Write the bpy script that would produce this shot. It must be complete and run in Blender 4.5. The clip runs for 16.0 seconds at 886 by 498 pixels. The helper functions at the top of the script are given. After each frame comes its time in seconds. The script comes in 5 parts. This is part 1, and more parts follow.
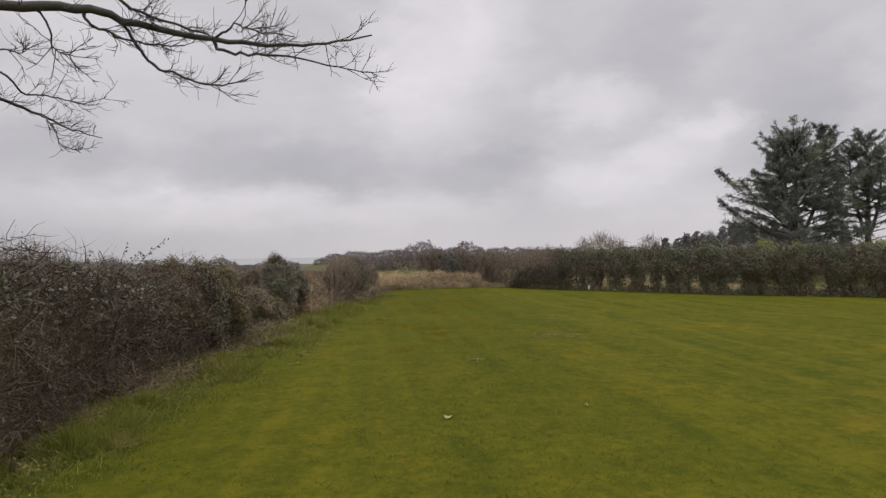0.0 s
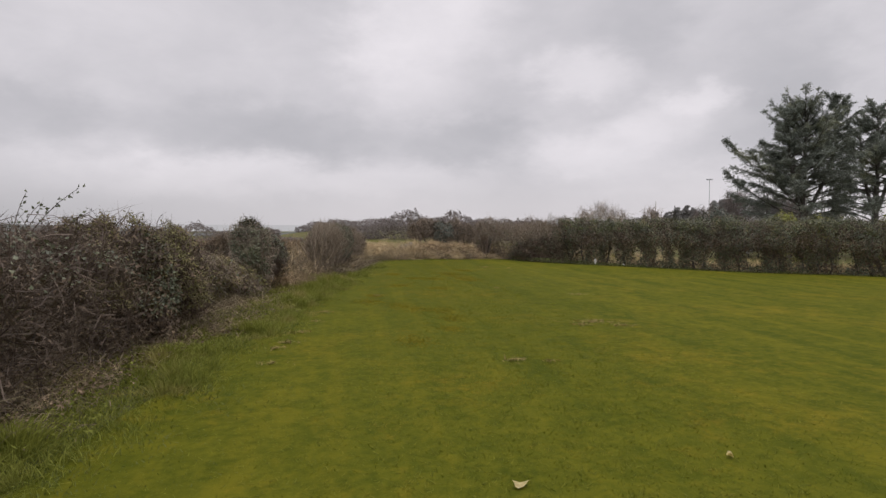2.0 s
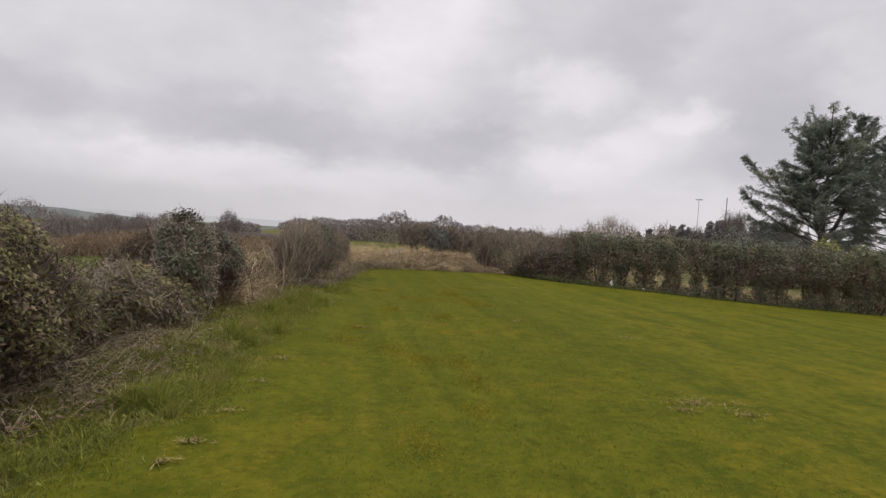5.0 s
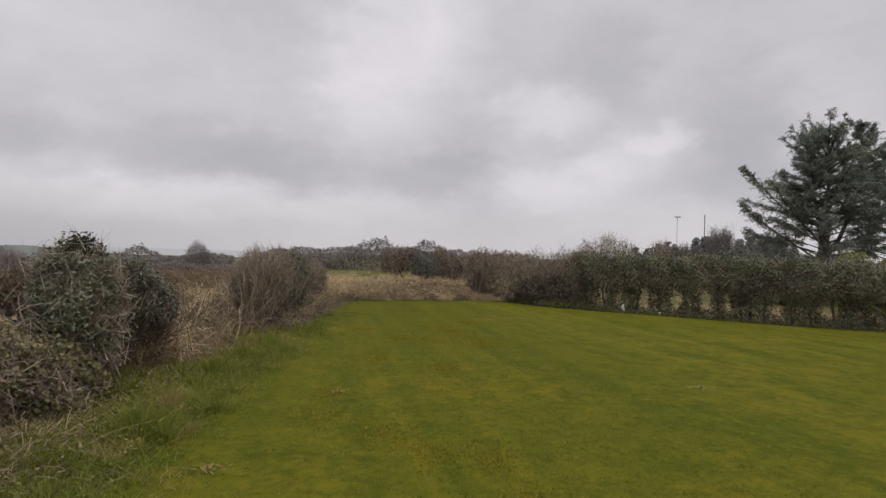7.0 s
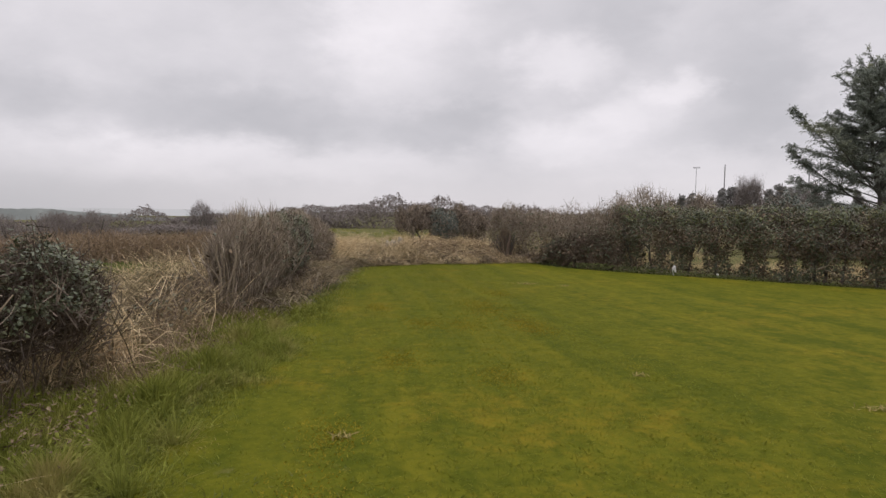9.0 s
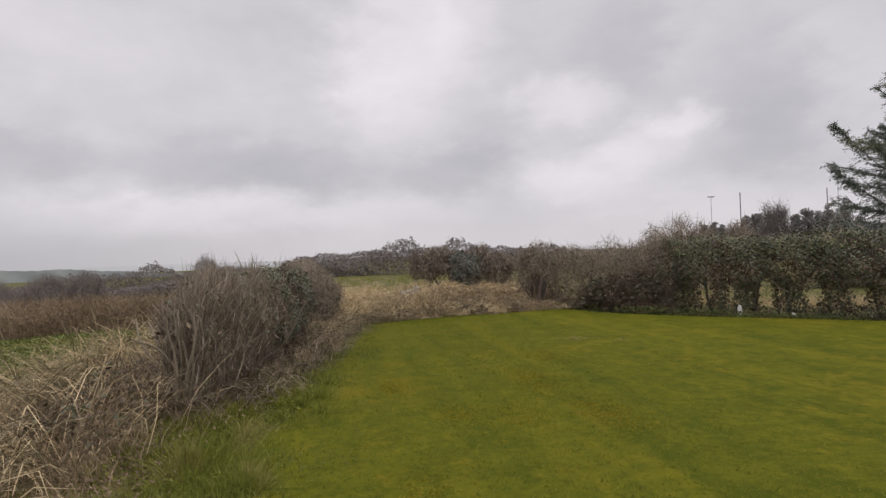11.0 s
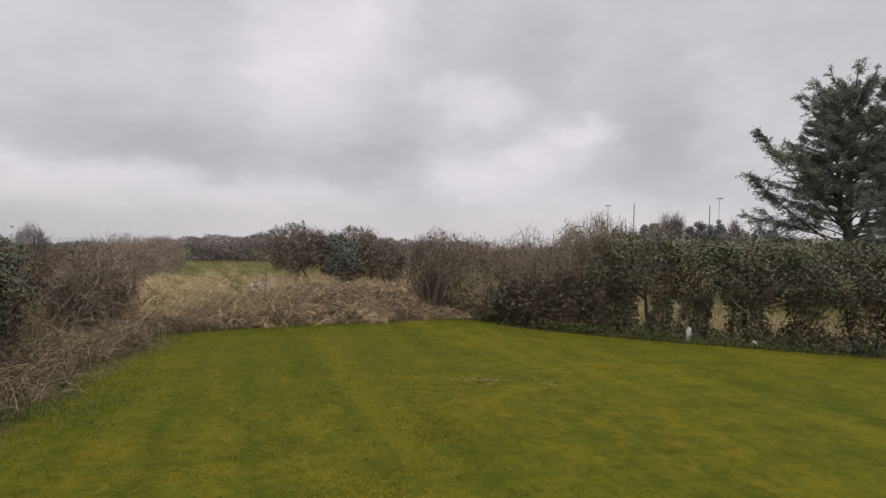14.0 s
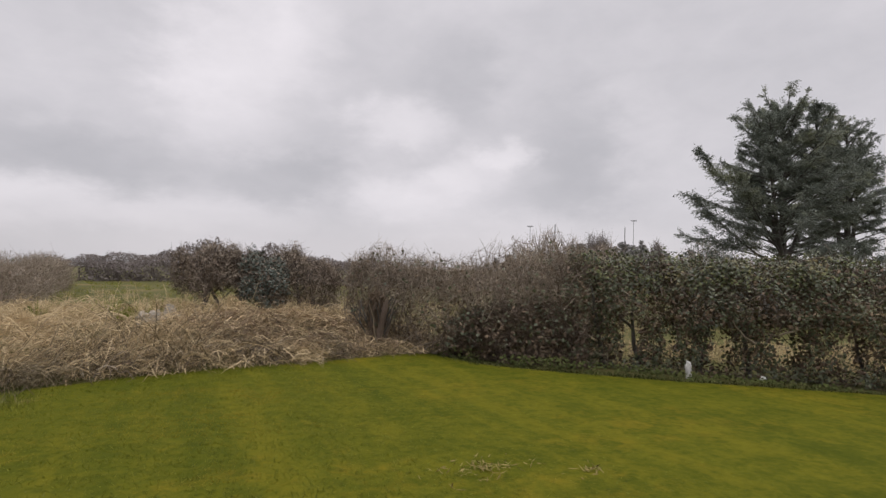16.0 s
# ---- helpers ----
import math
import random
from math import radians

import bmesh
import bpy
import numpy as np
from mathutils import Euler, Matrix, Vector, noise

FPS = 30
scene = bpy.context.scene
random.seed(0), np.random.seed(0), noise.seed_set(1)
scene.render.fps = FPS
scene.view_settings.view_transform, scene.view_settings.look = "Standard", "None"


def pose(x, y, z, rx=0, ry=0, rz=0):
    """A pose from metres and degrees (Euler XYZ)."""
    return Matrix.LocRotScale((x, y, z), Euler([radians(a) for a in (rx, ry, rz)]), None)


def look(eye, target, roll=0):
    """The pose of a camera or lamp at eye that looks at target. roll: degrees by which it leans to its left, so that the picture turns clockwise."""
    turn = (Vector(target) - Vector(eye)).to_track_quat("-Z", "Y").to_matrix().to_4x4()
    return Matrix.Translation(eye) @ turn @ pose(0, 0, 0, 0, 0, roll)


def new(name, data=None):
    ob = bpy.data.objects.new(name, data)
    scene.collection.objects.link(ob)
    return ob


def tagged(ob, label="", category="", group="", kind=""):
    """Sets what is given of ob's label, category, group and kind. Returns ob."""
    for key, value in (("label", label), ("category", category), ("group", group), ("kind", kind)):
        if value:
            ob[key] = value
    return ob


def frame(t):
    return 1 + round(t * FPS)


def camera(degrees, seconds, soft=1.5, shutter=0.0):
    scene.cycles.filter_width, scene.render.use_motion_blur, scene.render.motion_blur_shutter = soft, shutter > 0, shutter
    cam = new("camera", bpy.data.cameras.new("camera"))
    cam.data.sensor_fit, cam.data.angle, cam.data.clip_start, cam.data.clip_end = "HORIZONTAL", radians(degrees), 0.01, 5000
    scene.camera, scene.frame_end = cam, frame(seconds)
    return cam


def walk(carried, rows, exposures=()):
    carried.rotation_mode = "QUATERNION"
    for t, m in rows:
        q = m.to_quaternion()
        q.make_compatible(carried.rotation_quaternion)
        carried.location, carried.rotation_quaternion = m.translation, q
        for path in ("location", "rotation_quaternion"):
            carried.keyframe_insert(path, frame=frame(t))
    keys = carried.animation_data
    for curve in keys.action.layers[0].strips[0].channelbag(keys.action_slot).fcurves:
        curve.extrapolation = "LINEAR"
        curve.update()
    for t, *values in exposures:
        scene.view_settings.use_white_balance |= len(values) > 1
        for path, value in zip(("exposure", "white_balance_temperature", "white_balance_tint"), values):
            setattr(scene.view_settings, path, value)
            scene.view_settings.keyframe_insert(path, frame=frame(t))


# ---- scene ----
cam = camera(75.0, 16.0, 1.4)
PATH = [
    (0, (0.048, -0.646, 1.413), (0.301, 1.337, 1.437), -0.8),
    (0.5, (-0.017, -0.088, 1.411), (0.264, 1.892, 1.431), 1.7),
    (1, (-0.079, 0.516, 1.396), (0.231, 2.49, 1.308), 1.3),
    (1.5, (-0.097, 0.967, 1.393), (0.144, 2.951, 1.337), 0.2),
    (2, (-0.141, 1.519, 1.333), (0.172, 3.493, 1.254), 0.3),
    (2.5, (-0.137, 2.027, 1.353), (0.232, 3.991, 1.275), 1.3),
    (3, (-0.12, 2.578, 1.375), (0.298, 4.53, 1.263), 3.7),
    (5.5, (-0.036, 5.027, 1.405), (0.326, 6.993, 1.35), 3.6),
    (6, (0.013, 5.625, 1.393), (0.497, 7.564, 1.324), 1.3),
    (6.5, (0.088, 6.08, 1.368), (0.518, 8.033, 1.403), -0.4),
    (7, (0.084, 6.709, 1.359), (0.511, 8.662, 1.388), 1.8),
    (7.5, (0.125, 7.265, 1.373), (0.624, 9.202, 1.335), 1.1),
    (8, (0.167, 7.889, 1.43), (0.617, 9.833, 1.297), 3.2),
    (8.5, (0.192, 8.369, 1.419), (0.675, 10.306, 1.302), 2.8),
    (9, (0.263, 8.914, 1.4), (0.65, 10.873, 1.276), 0.8),
    (11.5, (0.61, 11.617, 1.45), (0.955, 13.587, 1.488), -2.1),
    (12, (0.878, 12.399, 1.41), (1.359, 14.339, 1.349), 0.9),
    (12.5, (1.27, 13.07, 1.357), (1.943, 14.949, 1.238), 1.1),
    (13, (1.592, 13.562, 1.385), (2.334, 15.419, 1.349), 2.1),
    (13.5, (1.709, 14.064, 1.327), (2.393, 15.943, 1.297), 4.1),
    (14, (1.825, 14.558, 1.339), (2.486, 16.445, 1.337), 1.7),
    (14.5, (1.798, 14.988, 1.355), (2.313, 16.92, 1.36), 2.8),
    (15, (1.834, 15.582, 1.351), (2.361, 17.511, 1.309), 3.9),
    (15.5, (1.94, 16.096, 1.354), (2.479, 18.022, 1.347), 0.8),
    (16, (2.128, 16.638, 1.313), (3.03, 18.421, 1.387), 1.8),
]
EXPOSURES = [(0, -0.15), (0.5, -0.25), (1, -0.22), (2, -0.06), (3, 0.03), (5.5, 0), (6, -0.22), (6.5, -0.05), (7, -0.18), (8, 0), (9, 0.07), (11.5, -0.06), (12.5, 0), (13.25, 0.03), (14, -0.12), (14.5, -0.2), (15, -0.18), (16, -0.04)]
walk(cam, [(t, look(eye, target, roll)) for t, eye, target, roll in PATH], EXPOSURES)

# ---- world, sun ----
TAU = 2 * math.pi
rng = np.random.default_rng(11)


class Graph:
    """A small helper to write node trees as formulas."""

    def __init__(self, tree):
        self.tree = tree
        tree.nodes.clear()

    def node(self, kind, **values):
        n = self.tree.nodes.new(kind)
        for key, value in values.items():
            if key == "operation":
                n.operation = value
            elif key == "noise_dimensions":
                n.noise_dimensions = value
            elif key == "blend_type":
                n.blend_type = value
            elif key == "data_type":
                n.data_type = value
            else:
                self.plug(n.inputs[key], value)
        return n

    def plug(self, socket, value):
        if isinstance(value, bpy.types.NodeSocket):
            self.tree.links.new(value, socket)
        else:
            socket.default_value = value

    def math(self, op, a, b=0.0, c=0.0, clamp=False):
        n = self.tree.nodes.new("ShaderNodeMath")
        n.operation, n.use_clamp = op, clamp
        for socket, value in zip(n.inputs, (a, b, c)):
            self.plug(socket, value)
        return n.outputs[0]

    def mix(self, f, a, b):
        n = self.tree.nodes.new("ShaderNodeMix")
        n.data_type = "RGBA"
        self.plug(n.inputs[0], f)
        self.plug(n.inputs[6], a if isinstance(a, bpy.types.NodeSocket) else (*a, 1))
        self.plug(n.inputs[7], b if isinstance(b, bpy.types.NodeSocket) else (*b, 1))
        return n.outputs[2]

    def noise(self, vector, scale, detail=4.0, rough=0.55, distort=0.0):
        n = self.tree.nodes.new("ShaderNodeTexNoise")
        for key, value in (("Vector", vector), ("Scale", scale), ("Detail", detail), ("Roughness", rough), ("Distortion", distort)):
            self.plug(n.inputs[key], value)
        return n.outputs[0]

    def ramp(self, x, low, high):
        n = self.tree.nodes.new("ShaderNodeMapRange")
        n.interpolation_type = "SMOOTHSTEP"
        self.plug(n.inputs[0], x)
        n.inputs[1].default_value, n.inputs[2].default_value = low, high
        return n.outputs[0]


def overcast_sky():
    """A closed layer of cloud over a clear sky: grey undersides, paler rifts, brighter towards the zenith."""
    world = bpy.data.worlds.new("overcast")
    world.use_nodes = True
    g = Graph(world.node_tree)
    way = g.tree.nodes.new("ShaderNodeTexCoord").outputs["Generated"]
    xyz = g.tree.nodes.new("ShaderNodeSeparateXYZ")
    g.plug(xyz.inputs[0], way)
    x, y, z = xyz.outputs
    az = g.math("MULTIPLY", g.math("ARCTAN2", x, y), 57.2958)
    el = g.math("MULTIPLY", g.math("ARCSINE", z), 57.2958)
    flat = g.tree.nodes.new("ShaderNodeMapping")
    flat.vector_type = "POINT"
    g.plug(flat.inputs[0], way)
    flat.inputs["Scale"].default_value = (1, 1, 1.9)
    v = flat.outputs[0]
    wob1 = g.math("SUBTRACT", g.noise(v, 3.2, 5), 0.5)
    shifted = g.tree.nodes.new("ShaderNodeMapping")
    g.plug(shifted.inputs[0], v)
    shifted.inputs["Location"].default_value = (5.2, 1.3, 7.7)
    wob2 = g.math("SUBTRACT", g.noise(shifted.outputs[0], 3.6, 5), 0.5)
    puff1 = g.math("SUBTRACT", g.noise(v, 12.0, 6, 0.6), 0.5)
    puff2 = g.math("SUBTRACT", g.noise(shifted.outputs[0], 13.0, 6, 0.6), 0.5)
    azw = g.math("MULTIPLY_ADD", puff1, 7.0, g.math("ADD", az, g.math("MULTIPLY", wob1, 11.0)))
    elw = g.math("MULTIPLY_ADD", puff2, 4.0, g.math("ADD", el, g.math("MULTIPLY", wob2, 5.0)))
    light = g.math("MULTIPLY_ADD", g.noise(v, 3.0, 7, 0.55), 0.42, 0.24)
    # rifts and banks of the cloud: azimuth, elevation, widths, weight
    for a, e, wa, we, k in (
        (6, 20, 6, 7, 0.24), (21.5, 14.3, 5.4, 2.6, 0.2), (33, 11, 2.8, 1.7, 0.2), (29, 9.4, 3.8, 2.4, 0.15), (24, 6.8, 6, 2.4, 0.15), (-8, 4.6, 17, 2.2, 0.16),
        (-22, 18, 9, 5, 0.08), (-9, 9, 12, 2.6, -0.14), (-29, 9.0, 8, 2.6, -0.15), (11, 8.6, 6, 2.2, -0.15), (40, 11, 5, 7, -0.16), (28, 19, 5, 4, -0.1), (12, 22, 4, 5, 0.12), (38, 3.5, 10, 2.5, 0.12),
    ):
        p = g.math("POWER", g.math("DIVIDE", g.math("SUBTRACT", azw, a), wa), 2.0)
        q = g.math("POWER", g.math("DIVIDE", g.math("SUBTRACT", elw, e), we), 2.0)
        bump = g.math("EXPONENT", g.math("MULTIPLY", g.math("POWER", g.math("ADD", p, q), 1.6), -1.0))
        light = g.math("MULTIPLY_ADD", bump, k, light)
    light = g.math("MULTIPLY_ADD", g.math("SUBTRACT", g.noise(v, 9.0, 6, 0.6, 0.4), 0.5), 0.16, light)
    light = g.ramp(light, 0.05, 1.0)
    cloud = g.mix(light, (0.47, 0.465, 0.50), (0.99, 0.94, 0.985))
    haze = g.math("MULTIPLY", g.math("SUBTRACT", 1.0, g.ramp(el, 0.0, 7.0)), 0.7)
    cloud = g.mix(haze, cloud, g.mix(g.ramp(az, -38.0, 6.0), (0.40, 0.395, 0.415), (0.70, 0.665, 0.69)))
    sky = g.tree.nodes.new("ShaderNodeTexSky")
    sky.sky_type, sky.sun_disc = "NISHITA", False
    sky.sun_elevation, sky.sun_rotation = radians(75), radians(115)
    clear = g.tree.nodes.new("ShaderNodeVectorMath")
    clear.operation = "SCALE"
    g.plug(clear.inputs[0], sky.outputs[0])
    clear.inputs[3].default_value = 0.05
    colour = g.mix(0.04, cloud, clear.outputs[0])
    gain = g.math("MULTIPLY_ADD", g.ramp(el, 22.0, 75.0), SKY_ZENITH, 1.0)
    back = g.tree.nodes.new("ShaderNodeBackground")
    g.plug(back.inputs[0], colour)
    g.plug(back.inputs[1], gain)
    out = g.tree.nodes.new("ShaderNodeOutputWorld")
    g.plug(out.inputs[0], back.outputs[0])
    scene.world = world


SKY_ZENITH = 1.9
overcast_sky()
sun = new("sun", bpy.data.lights.new("sun", "SUN"))
sun.data.energy, sun.data.angle, sun.data.color = 0.9, radians(70), (1.0, 0.97, 0.94)
sun.matrix_basis = look((8, -4, 34), (0, 0, 0))


# ---- materials ----
def surface(name, dark, light, pale=None, scale=6.0, rough=0.8, bump=0.3, island=0.6, gloss=0.3, fine=60.0, translucent=0.0):
    """A procedural surface: two colours by noise at two scales and by piece, a third by large patches, and a fine relief."""
    m = bpy.data.materials.new(name)
    m.use_nodes = True
    g = Graph(m.node_tree)
    at = g.tree.nodes.new("ShaderNodeTexCoord").outputs["Object"]
    one = g.tree.nodes.new("ShaderNodeNewGeometry").outputs["Random Per Island"]
    big, small = g.noise(at, scale * 0.25, 3), g.noise(at, scale * 3, 4, 0.65)
    f = g.math("ADD", g.math("MULTIPLY", one, island), g.math("MULTIPLY", small, 1 - island))
    f = g.math("ADD", f, g.math("MULTIPLY", g.math("SUBTRACT", big, 0.5), 0.7), clamp=True)
    colour = g.mix(f, dark, light)
    if pale:
        colour = g.mix(g.math("MULTIPLY", g.ramp(g.noise(at, scale * 0.6, 5), 0.52, 0.7), 0.75), colour, pale)
    shader = g.tree.nodes.new("ShaderNodeBsdfPrincipled")
    g.plug(shader.inputs["Base Color"], colour)
    g.plug(shader.inputs["Roughness"], g.math("MULTIPLY_ADD", small, 0.25, rough - 0.12))
    shader.inputs["Specular IOR Level"].default_value = gloss
    if bump:
        b = g.tree.nodes.new("ShaderNodeBump")
        b.inputs["Strength"].default_value, b.inputs["Distance"].default_value = bump, 0.01
        g.plug(b.inputs["Height"], g.noise(at, fine, 4, 0.7))
        g.plug(shader.inputs["Normal"], b.outputs[0])
    out = g.tree.nodes.new("ShaderNodeOutputMaterial")
    if translucent:
        thin = g.tree.nodes.new("ShaderNodeBsdfTranslucent")
        g.plug(thin.inputs[0], colour)
        blend = g.tree.nodes.new("ShaderNodeMixShader")
        blend.inputs[0].default_value = translucent
        g.plug(blend.inputs[1], shader.outputs[0])
        g.plug(blend.inputs[2], thin.outputs[0])
        g.plug(out.inputs[0], blend.outputs[0])
    else:
        g.plug(out.inputs[0], shader.outputs[0])
    return m


def lawn_surface():
    """Mown lawn: two greens, yellow moss, mower tracks along the garden, thin worn spots."""
    m = bpy.data.materials.new("lawn")
    m.use_nodes = True
    g = Graph(m.node_tree)
    at = g.tree.nodes.new("ShaderNodeTexCoord").outputs["Object"]
    one = g.tree.nodes.new("ShaderNodeNewGeometry").outputs["Random Per Island"]
    patch, mid, fine = g.noise(at, 0.45, 4, 0.6), g.noise(at, 2.2, 5, 0.65), g.noise(at, 26.0, 5, 0.75)
    run = g.tree.nodes.new("ShaderNodeMapping")
    g.plug(run.inputs[0], at)
    run.inputs["Rotation"].default_value = (0, 0, radians(7))
    run.inputs["Scale"].default_value = (3.0, 0.11, 1)
    track = g.noise(run.outputs[0], 1.0, 3, 0.5)
    grain = g.noise(at, 70.0, 4, 0.8)
    blotch, tuft = g.noise(at, 7.5, 5, 0.7), g.noise(at, 15.0, 4, 0.7, 0.6)
    f = g.math("ADD", g.math("MULTIPLY", fine, 0.28), g.math("MULTIPLY", mid, 0.3))
    f = g.math("MULTIPLY_ADD", grain, 0.16, g.math("ADD", f, 0.13))
    f = g.math("MULTIPLY_ADD", g.math("SUBTRACT", blotch, 0.5), 0.4, f)
    f = g.math("MULTIPLY_ADD", g.math("SUBTRACT", tuft, 0.5), 0.24, f)
    f = g.math("MULTIPLY_ADD", g.math("SUBTRACT", one, 0.5), 0.2, f)
    colour = g.mix(g.ramp(f, 0.34, 0.68), LAWN_DARK, LAWN_LIGHT)
    streak = g.math("ADD", g.math("MULTIPLY", track, 0.66), g.math("MULTIPLY", mid, 0.34))
    streak = g.math("MULTIPLY_ADD", g.math("SUBTRACT", blotch, 0.5), 0.26, streak)
    colour = g.mix(g.math("MULTIPLY", g.ramp(streak, 0.50, 0.66), 0.4), colour, LAWN_MOSS)
    colour = g.mix(g.math("MULTIPLY", g.ramp(streak, 0.49, 0.35), 0.52), colour, LAWN_DEEP)
    # yellow moss in loose patches, clods and bare specks between them
    moss = g.math("ADD", g.math("MULTIPLY", patch, 0.45), g.math("MULTIPLY", g.noise(at, 3.4, 5, 0.7), 0.4))
    moss = g.math("MULTIPLY_ADD", tuft, 0.15, moss)
    colour = g.mix(g.math("MULTIPLY", g.ramp(moss, 0.50, 0.66), 0.62), colour, LAWN_GOLD)
    speck = g.math("MULTIPLY", g.ramp(g.noise(at, 11.0, 3, 0.6), 0.63, 0.74), 0.35)
    colour = g.mix(speck, colour, (0.026, 0.03, 0.006))
    worn = g.math("MULTIPLY", g.ramp(g.noise(at, 1.3, 6, 0.7), 0.66, 0.78), 0.5)
    colour = g.mix(worn, colour, (0.21, 0.175, 0.07))
    shader = g.tree.nodes.new("ShaderNodeBsdfPrincipled")
    g.plug(shader.inputs["Base Color"], colour)
    shader.inputs["Roughness"].default_value = 0.85
    shader.inputs["Specular IOR Level"].default_value = 0.03
    b = g.tree.nodes.new("ShaderNodeBump")
    b.inputs["Strength"].default_value, b.inputs["Distance"].default_value = 0.4, 0.012
    g.plug(b.inputs["Height"], g.math("ADD", fine, g.math("MULTIPLY", g.noise(at, 90.0, 3, 0.7), 0.6)))
    g.plug(shader.inputs["Normal"], b.outputs[0])
    out = g.tree.nodes.new("ShaderNodeOutputMaterial")
    g.plug(out.inputs[0], shader.outputs[0])
    return m


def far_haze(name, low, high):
    """Distant land for the backdrop alone: it glows, with mist painted into its colour."""
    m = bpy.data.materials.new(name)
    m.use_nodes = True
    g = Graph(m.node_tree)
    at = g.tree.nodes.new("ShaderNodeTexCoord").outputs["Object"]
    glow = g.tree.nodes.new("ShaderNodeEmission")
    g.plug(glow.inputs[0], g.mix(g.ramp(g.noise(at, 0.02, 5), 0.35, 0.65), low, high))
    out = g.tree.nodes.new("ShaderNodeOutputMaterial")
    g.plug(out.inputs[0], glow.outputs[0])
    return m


LAWN_DARK, LAWN_LIGHT, LAWN_MOSS, LAWN_DEEP, LAWN_GOLD = (0.054, 0.063, 0.005), (0.103, 0.103, 0.009), (0.142, 0.124, 0.010), (0.042, 0.056, 0.005), (0.178, 0.130, 0.012)
M_LAWN = lawn_surface()
M_BLADE = surface("mown blades", (0.07, 0.092, 0.012), (0.225, 0.226, 0.03), (0.27, 0.21, 0.03), scale=1.5, rough=0.7, bump=0, gloss=0.1, translucent=0.4)
# far bare wood, paled in its colour to imitate haze over the fields
M_FAR = surface("hazed winter wood", (0.165, 0.142, 0.13), (0.245, 0.212, 0.195), scale=0.3, rough=0.9, bump=0, translucent=0.35)
M_RUSH = surface("dull rushes", (0.085, 0.066, 0.038), (0.28, 0.222, 0.135), (0.15, 0.14, 0.06), scale=1.2, rough=0.9, bump=0)
M_YEW = surface("dark ivy", (0.045, 0.055, 0.046), (0.125, 0.142, 0.108), scale=2, rough=0.5, bump=0, gloss=0.4)
M_FIELD = surface("rough field", (0.058, 0.060, 0.018), (0.115, 0.106, 0.038), (0.19, 0.145, 0.065), scale=0.5, bump=0.5, island=0.0, fine=12, gloss=0.05)
M_VERGE = surface("long grass", (0.08, 0.1, 0.016), (0.305, 0.315, 0.062), (0.38, 0.31, 0.12), scale=3, rough=0.75, bump=0, gloss=0.12, translucent=0.38)
M_STRAW = surface("dead grass", (0.29, 0.21, 0.115), (0.76, 0.61, 0.37), (0.5, 0.35, 0.19), scale=1.6, rough=0.8, bump=0, translucent=0.2)
M_CANE = surface("bramble canes", (0.06, 0.043, 0.028), (0.215, 0.16, 0.108), (0.30, 0.235, 0.16), scale=5, rough=0.75, bump=0)
M_RUBBLE = surface("grey rubble", (0.24, 0.215, 0.175), (0.52, 0.475, 0.4), scale=9, rough=0.95, bump=0.8, island=0.0, gloss=0.05)
M_PASTURE = surface("pasture blades", (0.062, 0.077, 0.018), (0.135, 0.15, 0.035), scale=1.0, rough=0.8, bump=0)
M_MEADOW = surface("meadow blades", (0.07, 0.098, 0.016), (0.165, 0.2, 0.04), (0.20, 0.19, 0.05), scale=0.8, rough=0.8, bump=0)
M_LITTER = surface("leaf litter", (0.075, 0.05, 0.032), (0.27, 0.19, 0.12), (0.36, 0.27, 0.17), scale=5, rough=0.9, bump=0)
M_MOSS = surface("yellow moss", (0.15, 0.125, 0.012), (0.30, 0.235, 0.03), scale=3, rough=0.9, bump=0, gloss=0.05, translucent=0.3)
M_SCUFF = surface("scratched turf", (0.13, 0.1, 0.03), (0.36, 0.28, 0.11), scale=4, rough=0.9, bump=0)
M_BRACKEN = surface("dead bracken", (0.125, 0.086, 0.052), (0.35, 0.252, 0.158), (0.44, 0.34, 0.22), scale=1.8, rough=0.85, bump=0, translucent=0.15)
M_TWIG = surface("bramble twigs", (0.042, 0.031, 0.025), (0.16, 0.118, 0.088), (0.25, 0.195, 0.14), scale=5, rough=0.75, bump=0)
M_THORN = surface("thorn twigs", (0.125, 0.1, 0.078), (0.365, 0.298, 0.225), (0.44, 0.37, 0.275), scale=4, rough=0.8, bump=0)
M_SHOOT = surface("pale shoots", (0.12, 0.094, 0.07), (0.41, 0.335, 0.245), scale=5, rough=0.7, bump=0)
M_BARK = surface("grey bark", (0.05, 0.045, 0.042), (0.15, 0.135, 0.12), (0.10, 0.12, 0.07), scale=14, rough=0.9, bump=0.8, island=0.1)
M_IVY = surface("ivy leaves", (0.03, 0.036, 0.017), (0.132, 0.146, 0.072), (0.20, 0.195, 0.105), scale=4, rough=0.42, bump=0, gloss=0.5, translucent=0.12)
M_OLIVE = surface("olive leaves", (0.068, 0.064, 0.025), (0.255, 0.228, 0.096), (0.32, 0.24, 0.125), scale=5, rough=0.65, bump=0, gloss=0.18, translucent=0.2)
M_CREEPER = surface("creeping ivy", (0.03, 0.038, 0.012), (0.11, 0.125, 0.04), (0.15, 0.115, 0.055), scale=3, rough=0.75, bump=0, gloss=0.08, translucent=0.15)
M_BRIAR = surface("bramble leaves", (0.07, 0.085, 0.028), (0.22, 0.235, 0.09), (0.28, 0.22, 0.10), scale=4, rough=0.55, bump=0, gloss=0.4, translucent=0.2)
M_DEAD = surface("withered leaves", (0.055, 0.038, 0.027), (0.19, 0.135, 0.09), (0.28, 0.205, 0.13), scale=5, rough=0.85, bump=0)
